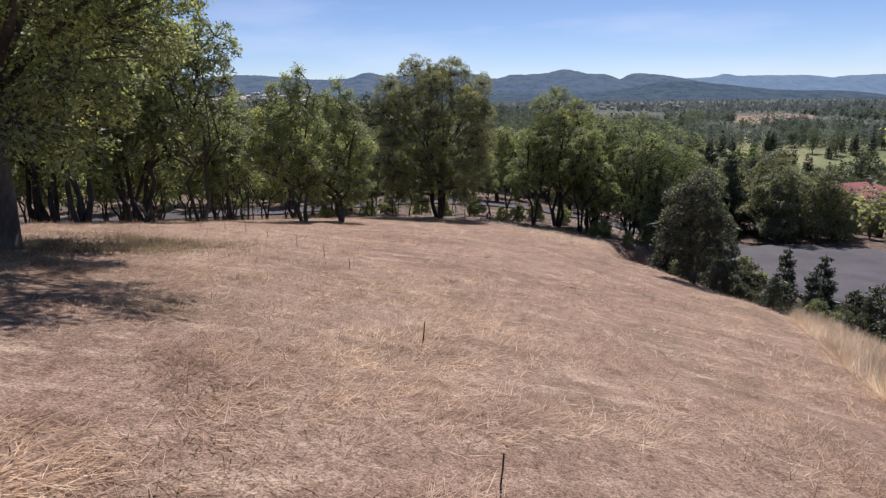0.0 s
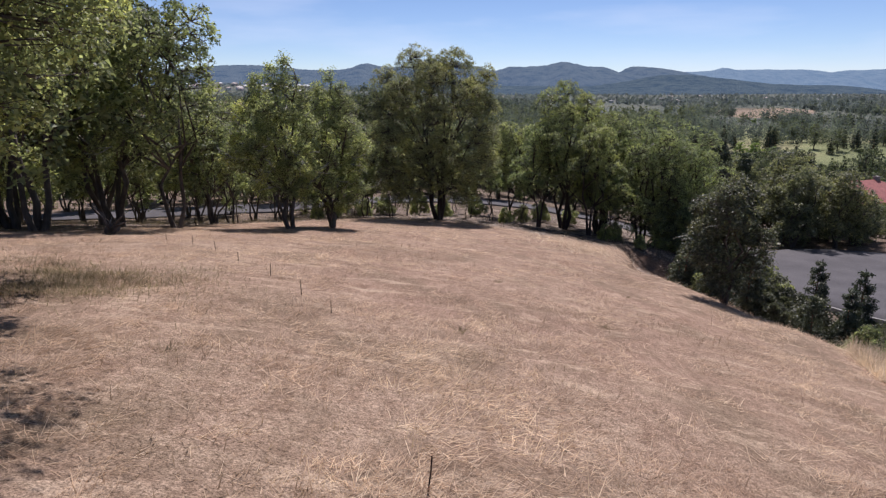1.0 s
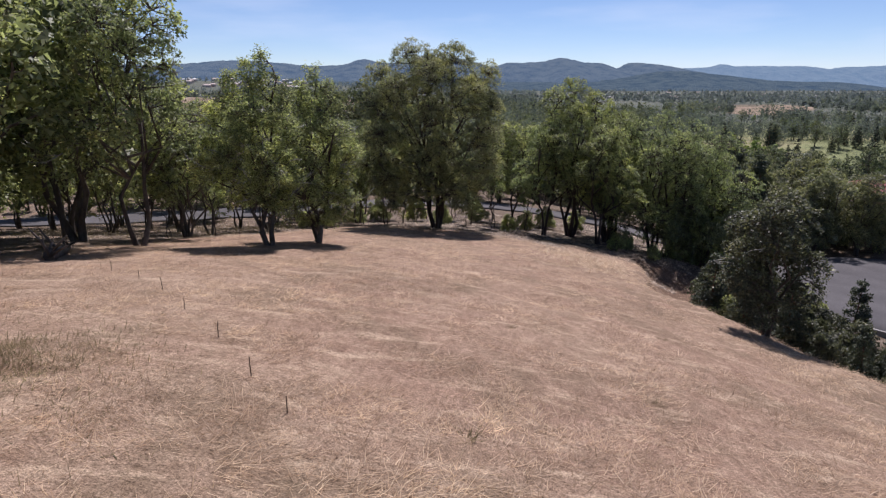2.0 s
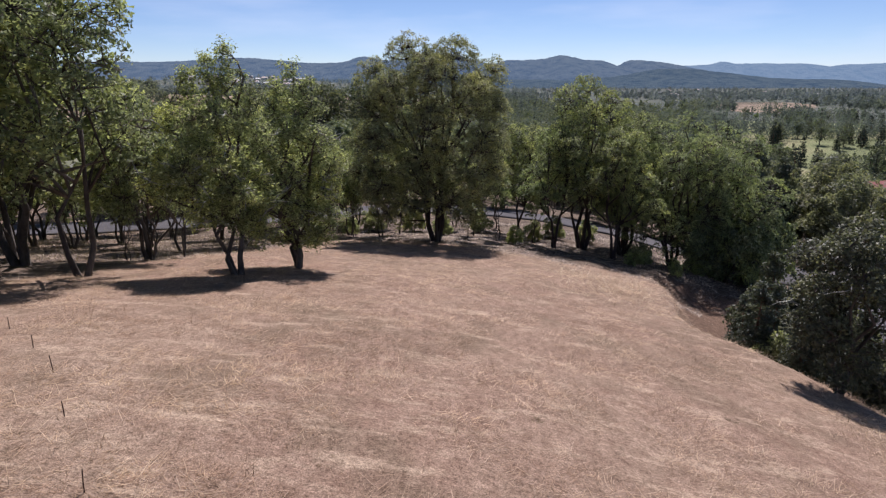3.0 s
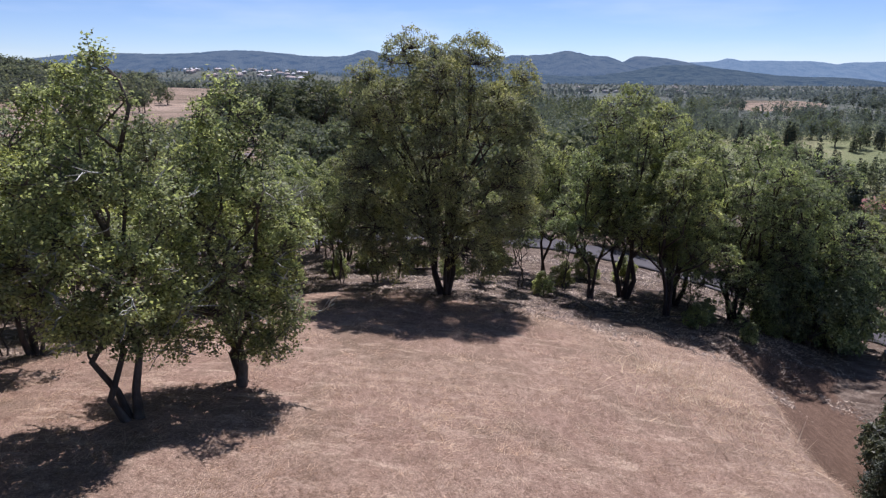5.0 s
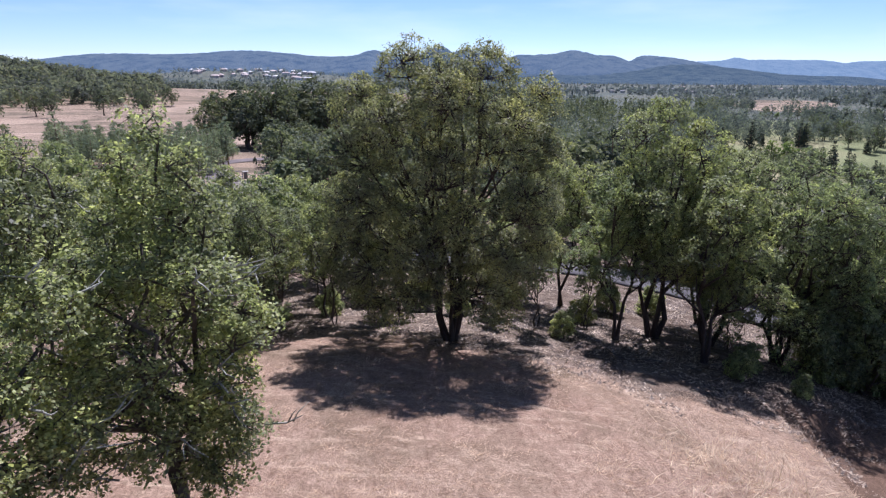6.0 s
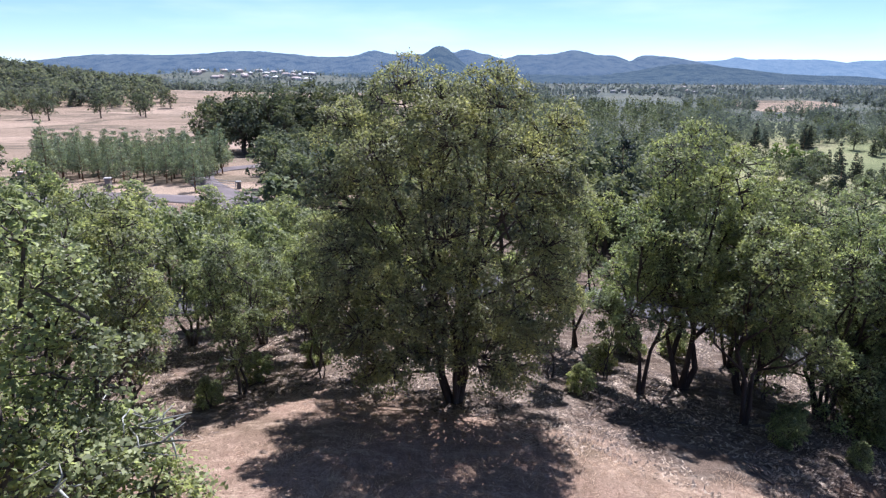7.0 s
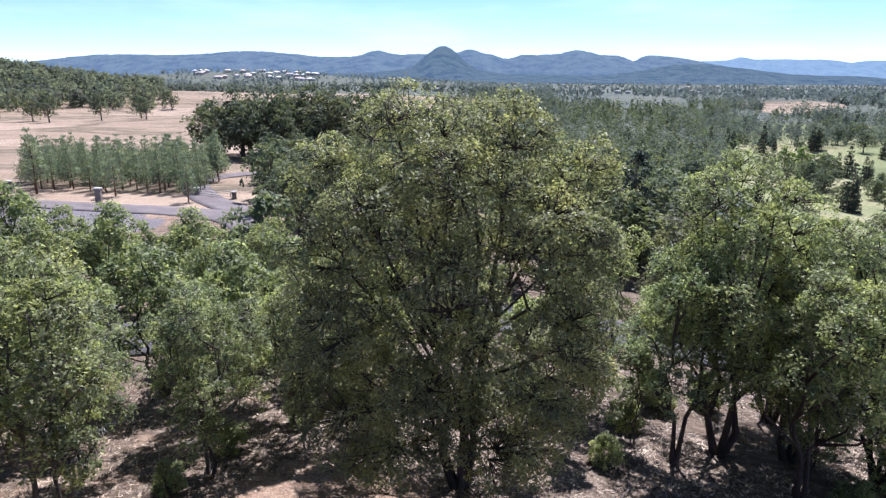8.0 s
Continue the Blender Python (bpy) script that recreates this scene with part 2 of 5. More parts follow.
    valley = tone(wide, [(0.3, (0.06, 0.075, 0.065)), (0.45, (0.085, 0.1, 0.085)), (0.56, (0.118, 0.125, 0.1)), (0.66, (0.095, 0.112, 0.088))])
    col = straw
    for name, c, soft in (("valley", valley, 0.1), ("gold", gold, 0.15), ("green", green, 0.25), ("litter", litter, 0.45), ("dirt", dirt, 0.3), ("gravel", gravel, 0.2)):
        col = mixed(n, l, cover(name, soft), col, c)
    grain = tone(fine, [(0.3, (0.55, 0.53, 0.5)), (0.5, (1, 1, 1)), (0.7, (1.3, 1.3, 1.28))])
    threads = tone(hair, [(0.36, (0.34, 0.31, 0.28)), (0.5, (0.95, 0.94, 0.92)), (0.66, (1.5, 1.48, 1.42))])
    col = mixed(n, l, 1.0, col, grain, "MULTIPLY")
    l.new(mixed(n, l, 1.0, col, threads, "MULTIPLY"), b.inputs["Base Color"])
    b.inputs["Roughness"].default_value = 0.95
    b.inputs["Specular IOR Level"].default_value = 0.1
    bump(n, l, fine.outputs[0], b, 0.9, 0.05)
    return m


LAND = ground_material()


def distant(name, dark, light, haze_glow, scale):
    """Wooded hills kilometres off; the blue haze before them is painted on as emission."""
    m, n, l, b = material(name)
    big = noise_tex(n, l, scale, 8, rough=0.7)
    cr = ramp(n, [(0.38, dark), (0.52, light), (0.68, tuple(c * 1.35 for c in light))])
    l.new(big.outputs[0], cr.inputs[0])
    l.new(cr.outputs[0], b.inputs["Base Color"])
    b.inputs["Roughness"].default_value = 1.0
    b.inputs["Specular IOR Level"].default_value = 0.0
    b.inputs["Emission Color"].default_value = (*haze_glow, 1)
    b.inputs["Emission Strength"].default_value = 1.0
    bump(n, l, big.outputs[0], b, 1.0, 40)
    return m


# ------------------------------------------------------------------ mesh helpers
def part(name, bm, mat, parent, label=""):
    me = bpy.data.meshes.new(name)
    bm.to_mesh(me)
    bm.free()
    me.materials.append(mat)
    ob = new(name, me)
    ob.parent = parent
    return tagged(ob, label)


def mesh_object(name, verts, faces, mat, parent=None, label="", smooth=True):
    me = bpy.data.meshes.new(name)
    me.from_pydata([tuple(v) for v in verts], [], faces)
    me.materials.append(mat)
    if smooth:
        me.polygons.foreach_set("use_smooth", [True] * len(me.polygons))
    me.update()
    ob = new(name, me)
    ob.parent = parent
    return tagged(ob, label)


def quads_object(name, corners, mat, parent=None, label=""):
    """corners: (n, 3 or 4, 3), one loose face each."""
    k, w = corners.shape[:2]
    me = bpy.data.meshes.new(name)
    me.vertices.add(w * k)
    me.vertices.foreach_set("co", corners.reshape(-1).astype(np.float32))
    me.loops.add(w * k)
    me.loops.foreach_set("vertex_index", np.arange(w * k, dtype=np.int32))
    me.polygons.add(k)
    me.polygons.foreach_set("loop_start", np.arange(0, w * k, w, dtype=np.int32))
    me.update(calc_edges=True)
    me.validate()
    me.materials.append(mat)
    ob = new(name, me)
    ob.parent = parent
    return tagged(ob, label)


def thing(name, m, label, category, group="", kind=""):
    ob = new(name)
    ob.matrix_basis = m
    ob.empty_display_size = 0.2
    return tagged(ob, label, category, group, kind)


def tube(verts, faces, pts, radii, sides=6):
    """Adds a closed, tapered tube along pts to verts and faces."""
    first = len(verts)
    pts = [Vector(p) for p in pts]
    side = Vector((1, 0.13, 0.07))
    for i, p in enumerate(pts):
        d = (pts[min(i + 1, len(pts) - 1)] - pts[max(i - 1, 0)]).normalized()
        a = d.cross(side)
        a = (d.cross(Vector((0.1, 1, 0))) if a.length < 0.1 else a).normalized()
        b = d.cross(a)
        for k in range(sides):
            w = 2 * math.pi * k / sides
            verts.append(p + (a * math.cos(w) + b * math.sin(w)) * radii[i])
    for i in range(len(pts) - 1):
        for k in range(sides):
            q, r = first + i * sides + k, first + i * sides + (k + 1) % sides
            faces.append((q, r, r + sides, q + sides))
    faces.append(tuple(range(first + sides - 1, first - 1, -1)))
    faces.append(tuple(range(len(verts) - sides, len(verts))))


def box(bm, x0, y0, z0, x1, y1, z1, bevel=0.0):
    r = bmesh.ops.create_cube(bm, size=1, matrix=Matrix.LocRotScale(((x0 + x1) / 2, (y0 + y1) / 2, (z0 + z1) / 2), None, (x1 - x0, y1 - y0, z1 - z0)))
    if bevel:
        es = list({e for v in r["verts"] for e in v.link_edges})
        bmesh.ops.bevel(bm, geom=es, offset=bevel, segments=2, affect="EDGES")


# ------------------------------------------------------------------ the lie of the land
def sst(a, b, v):
    k = min(1.0, max(0.0, (v - a) / (b - a)))
    return k * k * (3 - 2 * k)


def eased(v, top, w):
    """v as long as it is well below top, then level."""
    return v - w * math.log1p(math.exp((v - top) / w)) if (v - top) / w < 40 else top


def field(x, y):
    v = -eased(-eased((y - 30) / 10, 2.7, 0.12), 3.2, 0.2)
    u = eased(-eased(-x / 10, 1.3, 0.15), 2.2, 0.15)
    return 1.747 - 1.552 * v - 0.016 * v * v - 1.228 * u + 0.323 * u * v - 0.597 * u * u


def rim(y):
    """Where the field breaks off to the road below."""
    return 10.6 - 2.3 * math.exp(-((y - 33.2) / 5.5) ** 2) + 1.8 * sst(26, 22.5, y) * sst(13, 19, y) + 9.0 * sst(45, 53, y)


def land(x, y):
    z = field(x, y)
    xr = rim(y)
    s = sst(xr, xr + 7.5, x)
    road = -4.6 - 0.035 * (x - 20) - 0.02 * (y - 45)
    z = z * (1 - s) + min(road, z + 0.5) * s
    z -= 1.0 * sst(xr - 0.2, xr + 1.0, x) * sst(xr + 6, xr + 2, x) * sst(30, 35, y) * sst(48, 44, y)
    left = sst(10, -25, x)
    d = max(0.0, y - 56)
    z -= eased((0.035 * left + 0.075 * (1 - left)) * d * sst(-5, 25, d), 15 + 5 * (1 - left), 2)
    if x > 30:
        z -= eased(0.06 * (x - 30), 12, 2) * sst(30, 50, x)
    away = sst(110, 420, math.hypot(x, y))
    plain = -15 - 8 * sst(-120, 150, x) - 10 * sst(500, 2500, y)
    z = z * (1 - away) + plain * away
    z += 29 * math.exp(-(((x + 430) / 150) ** 2 + ((y - 520) / 130) ** 2))
    z += 4.0 * math.exp(-(((x + 130) / 70) ** 2 + ((y - 330) / 45) ** 2)) + 7.0 * math.exp(-(((x + 190) / 80) ** 2 + ((y - 560) / 90) ** 2))
    z += 31 * math.exp(-(((x + 620) / 420) ** 2 + ((y - 1850) / 380) ** 2))
    return z


def surface(x, y):
    """The land with its small unevenness."""
    near = sst(140, 60, math.hypot(x, y - 25))
    return land(x, y) + near * (0.10 * noise.noise((x * 0.35, y * 0.35, 3.1)) + 0.045 * noise.noise((x * 1.3, y * 1.3, 7.7))) + (1 - near) * 0.8 * noise.noise((x * 0.02, y * 0.02, 1.3))


def pale_field(x, y):
    """Below 1 inside the long pale field on the valley floor."""
    return math.hypot((x / (y - 31) - 0.495) / 0.072, (y - 775) / 165) if y > 100 else 9.0


def edge_of_wood(x):
    """The far edge of the open field, where trees and litter begin."""
    if x < -6:
        return 49.5 - 11.5 * sst(-6.5, -12, x) - 14 * sst(-11, -15, x)
    return 49.5 - 2.6 * sst(-5, 2, x) - 2.6 * sst(3, 7, x)


def spread(lo, hi, a, b, step, ratio):
    """Grid lines: even steps from a to b, growing outwards to lo and hi."""
    inner = list(np.arange(a, b + step / 2, step))
    up, s = [], step
    while (up[-1] if up else b) < hi:
        s *= ratio
        up.append((up[-1] if up else b) + s)
    down, s = [], step
    while (down[-1] if down else a) > lo:
        s *= ratio
        down.append((down[-1] if down else a) - s)
    return down[::-1] + inner + up


def build_ground():
    xs = spread(-4900, 4900, -20, 22, 0.5, 1.09)
    ys = spread(-900, 4800, -2, 58, 0.5, 1.09)
    verts = [(x, y, surface(x, y)) for y in ys for x in xs]
    w = len(xs)
    faces = [(j * w + i, j * w + i + 1, (j + 1) * w + i + 1, (j + 1) * w + i) for j in range(len(ys) - 1) for i in range(w - 1)]
    ob = mesh_object("ground", verts, faces, LAND)
    covers = {k: np.zeros(len(verts), np.float32) for k in ("valley", "gold", "green", "litter", "dirt", "gravel")}
    for i, (x, y, z) in enumerate(verts):
        r = math.hypot(x, y)
        xr = rim(y)
        wood = sst(-2.2, 1.2, y - edge_of_wood(x)) * sst(130, 90, r)
        slope = sst(xr + 1.0, xr + 4.5, x) * sst(150, 100, r)
        covers["litter"][i] = max(wood, slope) * (0.9 if x > -9 else 0.6)
        covers["dirt"][i] = 1.3 * sst(xr - 0.1, xr + 0.7, x) * sst(xr + 6.5, xr + 4.0, x) * sst(31, 34, y) * sst(48.0, 46.0, y)
        covers["gravel"][i] = sst(1.15, 0.9, math.hypot((x + 52 + (y - 96) * 0.6) / 19, (y - 96) / 9))
        gold = sst(90, 120, r) * sst(30, -40, x - 0.06 * y) * sst(900, 700, y + 0.3 * x)
        covers["gold"][i] = max(gold, sst(1.2, 0.8, min(pale_field(x, y), math.hypot((x - 214) / 18, (y - 470) / 26))))
        covers["green"][i] = sst(0, 26, x - 0.31 * y) * sst(90, 120, r) * sst(620, 480, r)
        covers["valley"][i] = sst(110, 160, r)
    for k, v in covers.items():
        ob.data.attributes.new(k, "FLOAT", "POINT").data.foreach_set("value", v)
    return tagged(ob, "dry grass hill running down to a wooded valley", "ground", kind="structure")


build_ground()


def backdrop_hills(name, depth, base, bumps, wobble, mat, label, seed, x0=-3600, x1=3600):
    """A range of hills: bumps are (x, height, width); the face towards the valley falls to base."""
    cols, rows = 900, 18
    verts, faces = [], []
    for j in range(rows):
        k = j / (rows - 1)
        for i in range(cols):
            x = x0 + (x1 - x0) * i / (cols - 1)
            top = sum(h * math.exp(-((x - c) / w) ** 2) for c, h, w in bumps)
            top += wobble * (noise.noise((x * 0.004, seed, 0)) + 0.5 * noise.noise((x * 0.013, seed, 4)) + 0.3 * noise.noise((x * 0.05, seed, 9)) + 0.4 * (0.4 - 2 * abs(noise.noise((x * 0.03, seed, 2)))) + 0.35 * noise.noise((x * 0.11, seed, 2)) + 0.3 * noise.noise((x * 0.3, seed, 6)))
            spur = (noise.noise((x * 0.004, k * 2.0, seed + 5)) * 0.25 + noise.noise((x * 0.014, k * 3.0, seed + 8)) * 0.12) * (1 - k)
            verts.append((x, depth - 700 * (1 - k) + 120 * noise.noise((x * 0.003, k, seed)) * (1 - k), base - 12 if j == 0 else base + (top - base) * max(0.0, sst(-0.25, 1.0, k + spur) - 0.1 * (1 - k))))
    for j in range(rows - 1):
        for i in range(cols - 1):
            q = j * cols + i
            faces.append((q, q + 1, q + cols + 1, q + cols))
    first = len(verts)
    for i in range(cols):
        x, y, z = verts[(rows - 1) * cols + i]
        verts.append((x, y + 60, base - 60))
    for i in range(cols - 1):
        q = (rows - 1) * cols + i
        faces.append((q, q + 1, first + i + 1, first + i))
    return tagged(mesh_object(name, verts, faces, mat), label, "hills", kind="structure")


# third colour is emission: distance haze glowing from the hills themselves
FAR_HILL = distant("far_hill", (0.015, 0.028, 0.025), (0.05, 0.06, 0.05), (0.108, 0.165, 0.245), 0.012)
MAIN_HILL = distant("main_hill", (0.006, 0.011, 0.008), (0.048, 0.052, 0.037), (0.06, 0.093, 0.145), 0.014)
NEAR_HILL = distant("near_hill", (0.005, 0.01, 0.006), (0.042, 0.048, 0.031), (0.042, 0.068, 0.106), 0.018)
FAR_BUMPS = [(1200, 46, 420), (1600, 44, 420), (2000, 59, 420), (2400, 57, 420), (2800, 45, 420), (3200, 74, 420), (3700, 50, 420), (1879, 17, 60), (2604, -12, 70)]
MAIN_BUMPS = [(-3700, 20, 420), (-3200, 18, 420), (-2800, 24, 420), (-2400, 26, 420), (-2000, 73, 420), (-1600, 32, 420), (-1200, 93, 420), (-800, 22, 420), (-400, 73, 420), (0, 49, 420), (400, 67, 420),
              (800, 43, 420), (1200, 84, 420), (1600, -18, 420), (-500, 26, 70), (25, 24, 70), (235, -22, 60), (640, 26, 100), (947, -34, 50)]
backdrop_hills("backdrop_far_range", 4600, -35, FAR_BUMPS, 4, FAR_HILL, "far mountain range, pale blue from haze put into its glow", 3.3, 900, 4200)
backdrop_hills("backdrop_main_range", 3800, -35, MAIN_BUMPS, 6, MAIN_HILL, "wooded mountain range with blue haze put into its glow", 1.2, -4200, 1900)
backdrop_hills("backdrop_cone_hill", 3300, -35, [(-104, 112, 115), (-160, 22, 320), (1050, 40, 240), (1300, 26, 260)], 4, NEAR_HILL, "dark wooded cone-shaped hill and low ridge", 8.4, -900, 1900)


# ------------------------------------------------------------------ roads
def along(points, step=1.0):
    """A smooth line through the points, as (x, y) about step apart."""
    out = []
    p = [Vector(q) for q in points]
    p = [p[0] * 2 - p[1]] + p + [p[-1] * 2 - p[-2]]
    for i in range(1, len(p) - 2):
        n = max(2, int((p[i + 1] - p[i]).length / step))
        for k in range(n):
            t = k / n
            out.append(0.5 * (2 * p[i] + (p[i + 1] - p[i - 1]) * t + (2 * p[i - 1] - 5 * p[i] + 4 * p[i + 1] - p[i + 2]) * t * t + (3 * p[i] - p[i - 1] - 3 * p[i + 1] + p[i + 2]) * t ** 3))
    return out


def ribbon(name, points, width, lift, mat, label, category, across=5, step=1.0, thick=0.12, level=True):
    line = along(points, step)
    verts, faces = [], []
    for i, p in enumerate(line):
        d = (line[min(i + 1, len(line) - 1)] - line[max(i - 1, 0)]).normalized()
        n = Vector((-d.y, d.x))
        mid = max(land(*(p + n * w)) for w in (-width / 2, 0, width / 2))
        for k in range(across):
            q = p + n * width * (k / (across - 1) - 0.5)
            verts.append((q.x, q.y, (max(mid - 0.1, surface(q.x, q.y)) if level else surface(q.x, q.y)) + lift))
    for i in range(len(line) - 1):
        for k in range(across - 1):
            q = i * across + k
            faces.append((q, q + across, q + across + 1, q + 1))
    n0 = len(verts)
    verts += [(x, y, z - thick) for x, y, z in verts]
    for i in range(len(line) - 1):
        a, b = i * across, (i + 1) * across
        faces.append((a, a + n0, b + n0, b))
        a, b = a + across - 1, b + across - 1
        faces.append((a, b, b + n0, a + n0))
    return tagged(mesh_object(name, verts, faces, mat), label, category, kind="structure")


HILL_ROAD = [(-74, 42), (-52, 51), (-36, 57.5), (-21, 62.5), (-8, 66), (6, 66.5), (17, 63.5), (24, 57), (27, 49)]
GATE_ROAD = [(-130, 119), (-95, 114), (-58, 107), (-45, 104.2), (-32.7, 101.8), (-25, 97.5), (-20, 89), (-18, 80)]
SPUR_ROAD = [(-25.5, 99), (-28, 104), (-34, 111.5), (-40, 122), (-43, 131), (-40.5, 140), (-33, 147), (-22, 153)]
ribbon("road_hillside", HILL_ROAD, 5.0, 0.1, ASPHALT, "grey asphalt lane round the foot of the hill", "road", across=9, level=False)
ribbon("road_gate", GATE_ROAD, 4.6, 0.058, PALE_ASPHALT, "grey asphalt road past two stone pillars", "road")
ribbon("road_spur", SPUR_ROAD, 4.0, 0.066, PALE_ASPHALT, "winding grey asphalt drive", "road")
GOLF_ROAD = [(70, 95), (84, 122), (93, 150), (98, 175), (120, 196)]
ribbon("road_golf", GOLF_ROAD, 5.0, 0.06, PALE_ASPHALT, "pale asphalt drive beside the mown green", "road")


def turning_circle():
    verts, faces = [(31, 45, -5.0)], []
    rings, seg = 6, 48
    for r in range(1, rings + 1):
        for k in range(seg):
            w = 2 * math.pi * k / seg
            x, y = 31 + 10.8 * r / rings * math.cos(w), 45 + 10.5 * r / rings * math.sin(w)
            verts.append((x, y, -4.6 - 0.035 * (x - 20) - 0.02 * (y - 45) + 0.16))
    verts[0] = (31, 45, -4.6 - 0.385 + 0.16)
    for k in range(seg):
        faces.append((0, 1 + k, 1 + (k + 1) % seg))
        for r in range(rings - 1):
            a, b = 1 + r * seg, 1 + (r + 1) * seg
            faces.append((a + k, b + k, b + (k + 1) % seg, a + (k + 1) % seg))
    n0 = len(verts)
    a = 1 + (rings - 1) * seg
    verts += [(x, y, z - 0.5) for x, y, z in verts[a:a + seg]]
    for k in range(seg):
        faces.append((a + k, n0 + k, n0 + (k + 1) % seg, a + (k + 1) % seg))
    return tagged(mesh_object("road_turning_circle", verts, faces, ASPHALT), "wide grey asphalt turning circle below the bank", "road", kind="structure")


turning_circle()


def kerb():
    """The pale concrete edge of the turning circle, a low step."""
    verts, faces = [], []
    for k in range(49):
        w = radians(150 + 95 * k / 48)
        c, s = math.cos(w), math.sin(w)
        for r, lift in ((10.75, 0.1), (10.75, 0.27), (10.95, 0.27), (11.0, -0.1)):
            x, y = 31 + r * c, 45 + r * 0.972 * s
            verts.append((x, y, -4.6 - 0.035 * (x - 20) - 0.02 * (y - 45) + lift))
    for k in range(48):
        for q in range(3):
            faces.append((k * 4 + q, k * 4 + q + 1, k * 4 + q + 5, k * 4 + q + 4))
    return tagged(mesh_object("kerb", verts, faces, CONCRETE, smooth=False), "pale concrete kerb round the asphalt", "kerb", kind="structure")


kerb()


# ------------------------------------------------------------------ trees
def leaf_quads(rng, centres, radii, per, size, up=0.5, flat=0.75, slim=0.55, three=False, wild=0.6):
    """Small folded leaves, per of them in a cloud round each centre."""
    k = len(centres) * per
    c = np.repeat(np.asarray(centres), per, 0)
    r = np.repeat(np.asarray(radii), per)[:, None]
    d = rng.normal(size=(k, 3))
    d /= np.linalg.norm(d, axis=1)[:, None]
    shell = d.copy()
    d *= (rng.random((k, 1)) ** 0.36)
    d[:, 2] *= flat
    pos = c + d * r
    nrm = rng.normal(size=(k, 3)) * wild + shell * 0.8 + np.array([0, 0, up * 0.7])
    nrm /= np.linalg.norm(nrm, axis=1)[:, None]
    t = np.cross(nrm, rng.normal(size=(k, 3)))
    t /= np.linalg.norm(t, axis=1)[:, None] + 1e-9
    b = np.cross(nrm, t)
    s = (size * (0.65 + 0.7 * rng.random((k, 1))))
    if three:
        return np.stack([pos - t * s * 0.5 - b * s * slim * 0.42, pos - t * s * 0.5 + b * s * slim * 0.42, pos + t * s * 0.55], 1)
    fold = nrm * s * 0.14
    return np.stack([pos - t * s * 0.5, pos + b * s * slim * 0.5 + fold + t * s * 0.06, pos + t * s * 0.5, pos - b * s * slim * 0.5 + fold + t * s * 0.06], 1)


def stem_line(rng, base, top, n=8, wob=0.06):
    pts = []
    h = (top - base).length
    for i in range(n):
        s = i / (n - 1)
        p = base.lerp(top, s) + Vector((rng.normal(), rng.normal(), 0)) * wob * h * 0.35 * math.sin(math.pi * min(1, s * 1.1))
        p.x += (top.x - base.x) * 0.35 * (math.sin(s * math.pi / 2) - s)
        p.y += (top.y - base.y) * 0.35 * (math.sin(s * math.pi / 2) - s)
        pts.append(p)
    return pts


def on_line(pts, z):
    for a, b in zip(pts, pts[1:]):
        if a.z <= z <= b.z:
            return a.lerp(b, (z - a.z) / max(1e-6, b.z - a.z))
    return pts[-1].copy() if z > pts[-1].z else pts[0].copy()


def spray_leaves(rng, centres, outs, radii, per, size, flat=0.4, droop=0.35, slim=0.6, wild=0.55, up=0.8, three=False):
    """Leaves in drooping rosettes: per of them round each centre, facing up and outwards."""
    k = len(centres) * per
    ax = np.asarray(outs) * 0.65 + np.array([0, 0, up]) + rng.normal(size=(len(centres), 3)) * 0.3
    ax /= np.linalg.norm(ax, axis=1)[:, None]
    u = np.cross(ax, rng.normal(size=ax.shape))
    u /= np.linalg.norm(u, axis=1)[:, None] + 1e-9
    v = np.cross(ax, u)
    ax, u, v, c = (np.repeat(w, per, 0) for w in (ax, u, v, np.asarray(centres)))
    r = np.repeat(np.asarray(radii), per)[:, None]
    rho, w = rng.random((k, 1)) ** 0.6 * (0.8 + 0.4 * rng.random((k, 1))), rng.random((k, 1)) * 2 * np.pi
    pos = c + r * (rho * (np.cos(w) * u + np.sin(w) * v) + ax * (flat * rng.normal(size=(k, 1)) * 0.5 - droop * rho * rho))
    nrm = ax + wild * rng.normal(size=(k, 3))
    nrm /= np.linalg.norm(nrm, axis=1)[:, None]
    t = np.cross(nrm, rng.normal(size=(k, 3)))
    t /= np.linalg.norm(t, axis=1)[:, None] + 1e-9
    b = np.cross(nrm, t)
    s = size * (0.6 + 0.8 * rng.random((k, 1)))
    if three:
        return np.stack([pos - t * s * 0.45 - b * s * slim * 0.6, pos - t * s * 0.45 + b * s * slim * 0.6, pos + t * s * 0.55], 1)
    fold = nrm * s * 0.12
    return np.stack([pos - t * s * 0.5, pos + b * s * slim * 0.5 + fold, pos + t * s * 0.5, pos - b * s * slim * 0.5 + fold], 1)


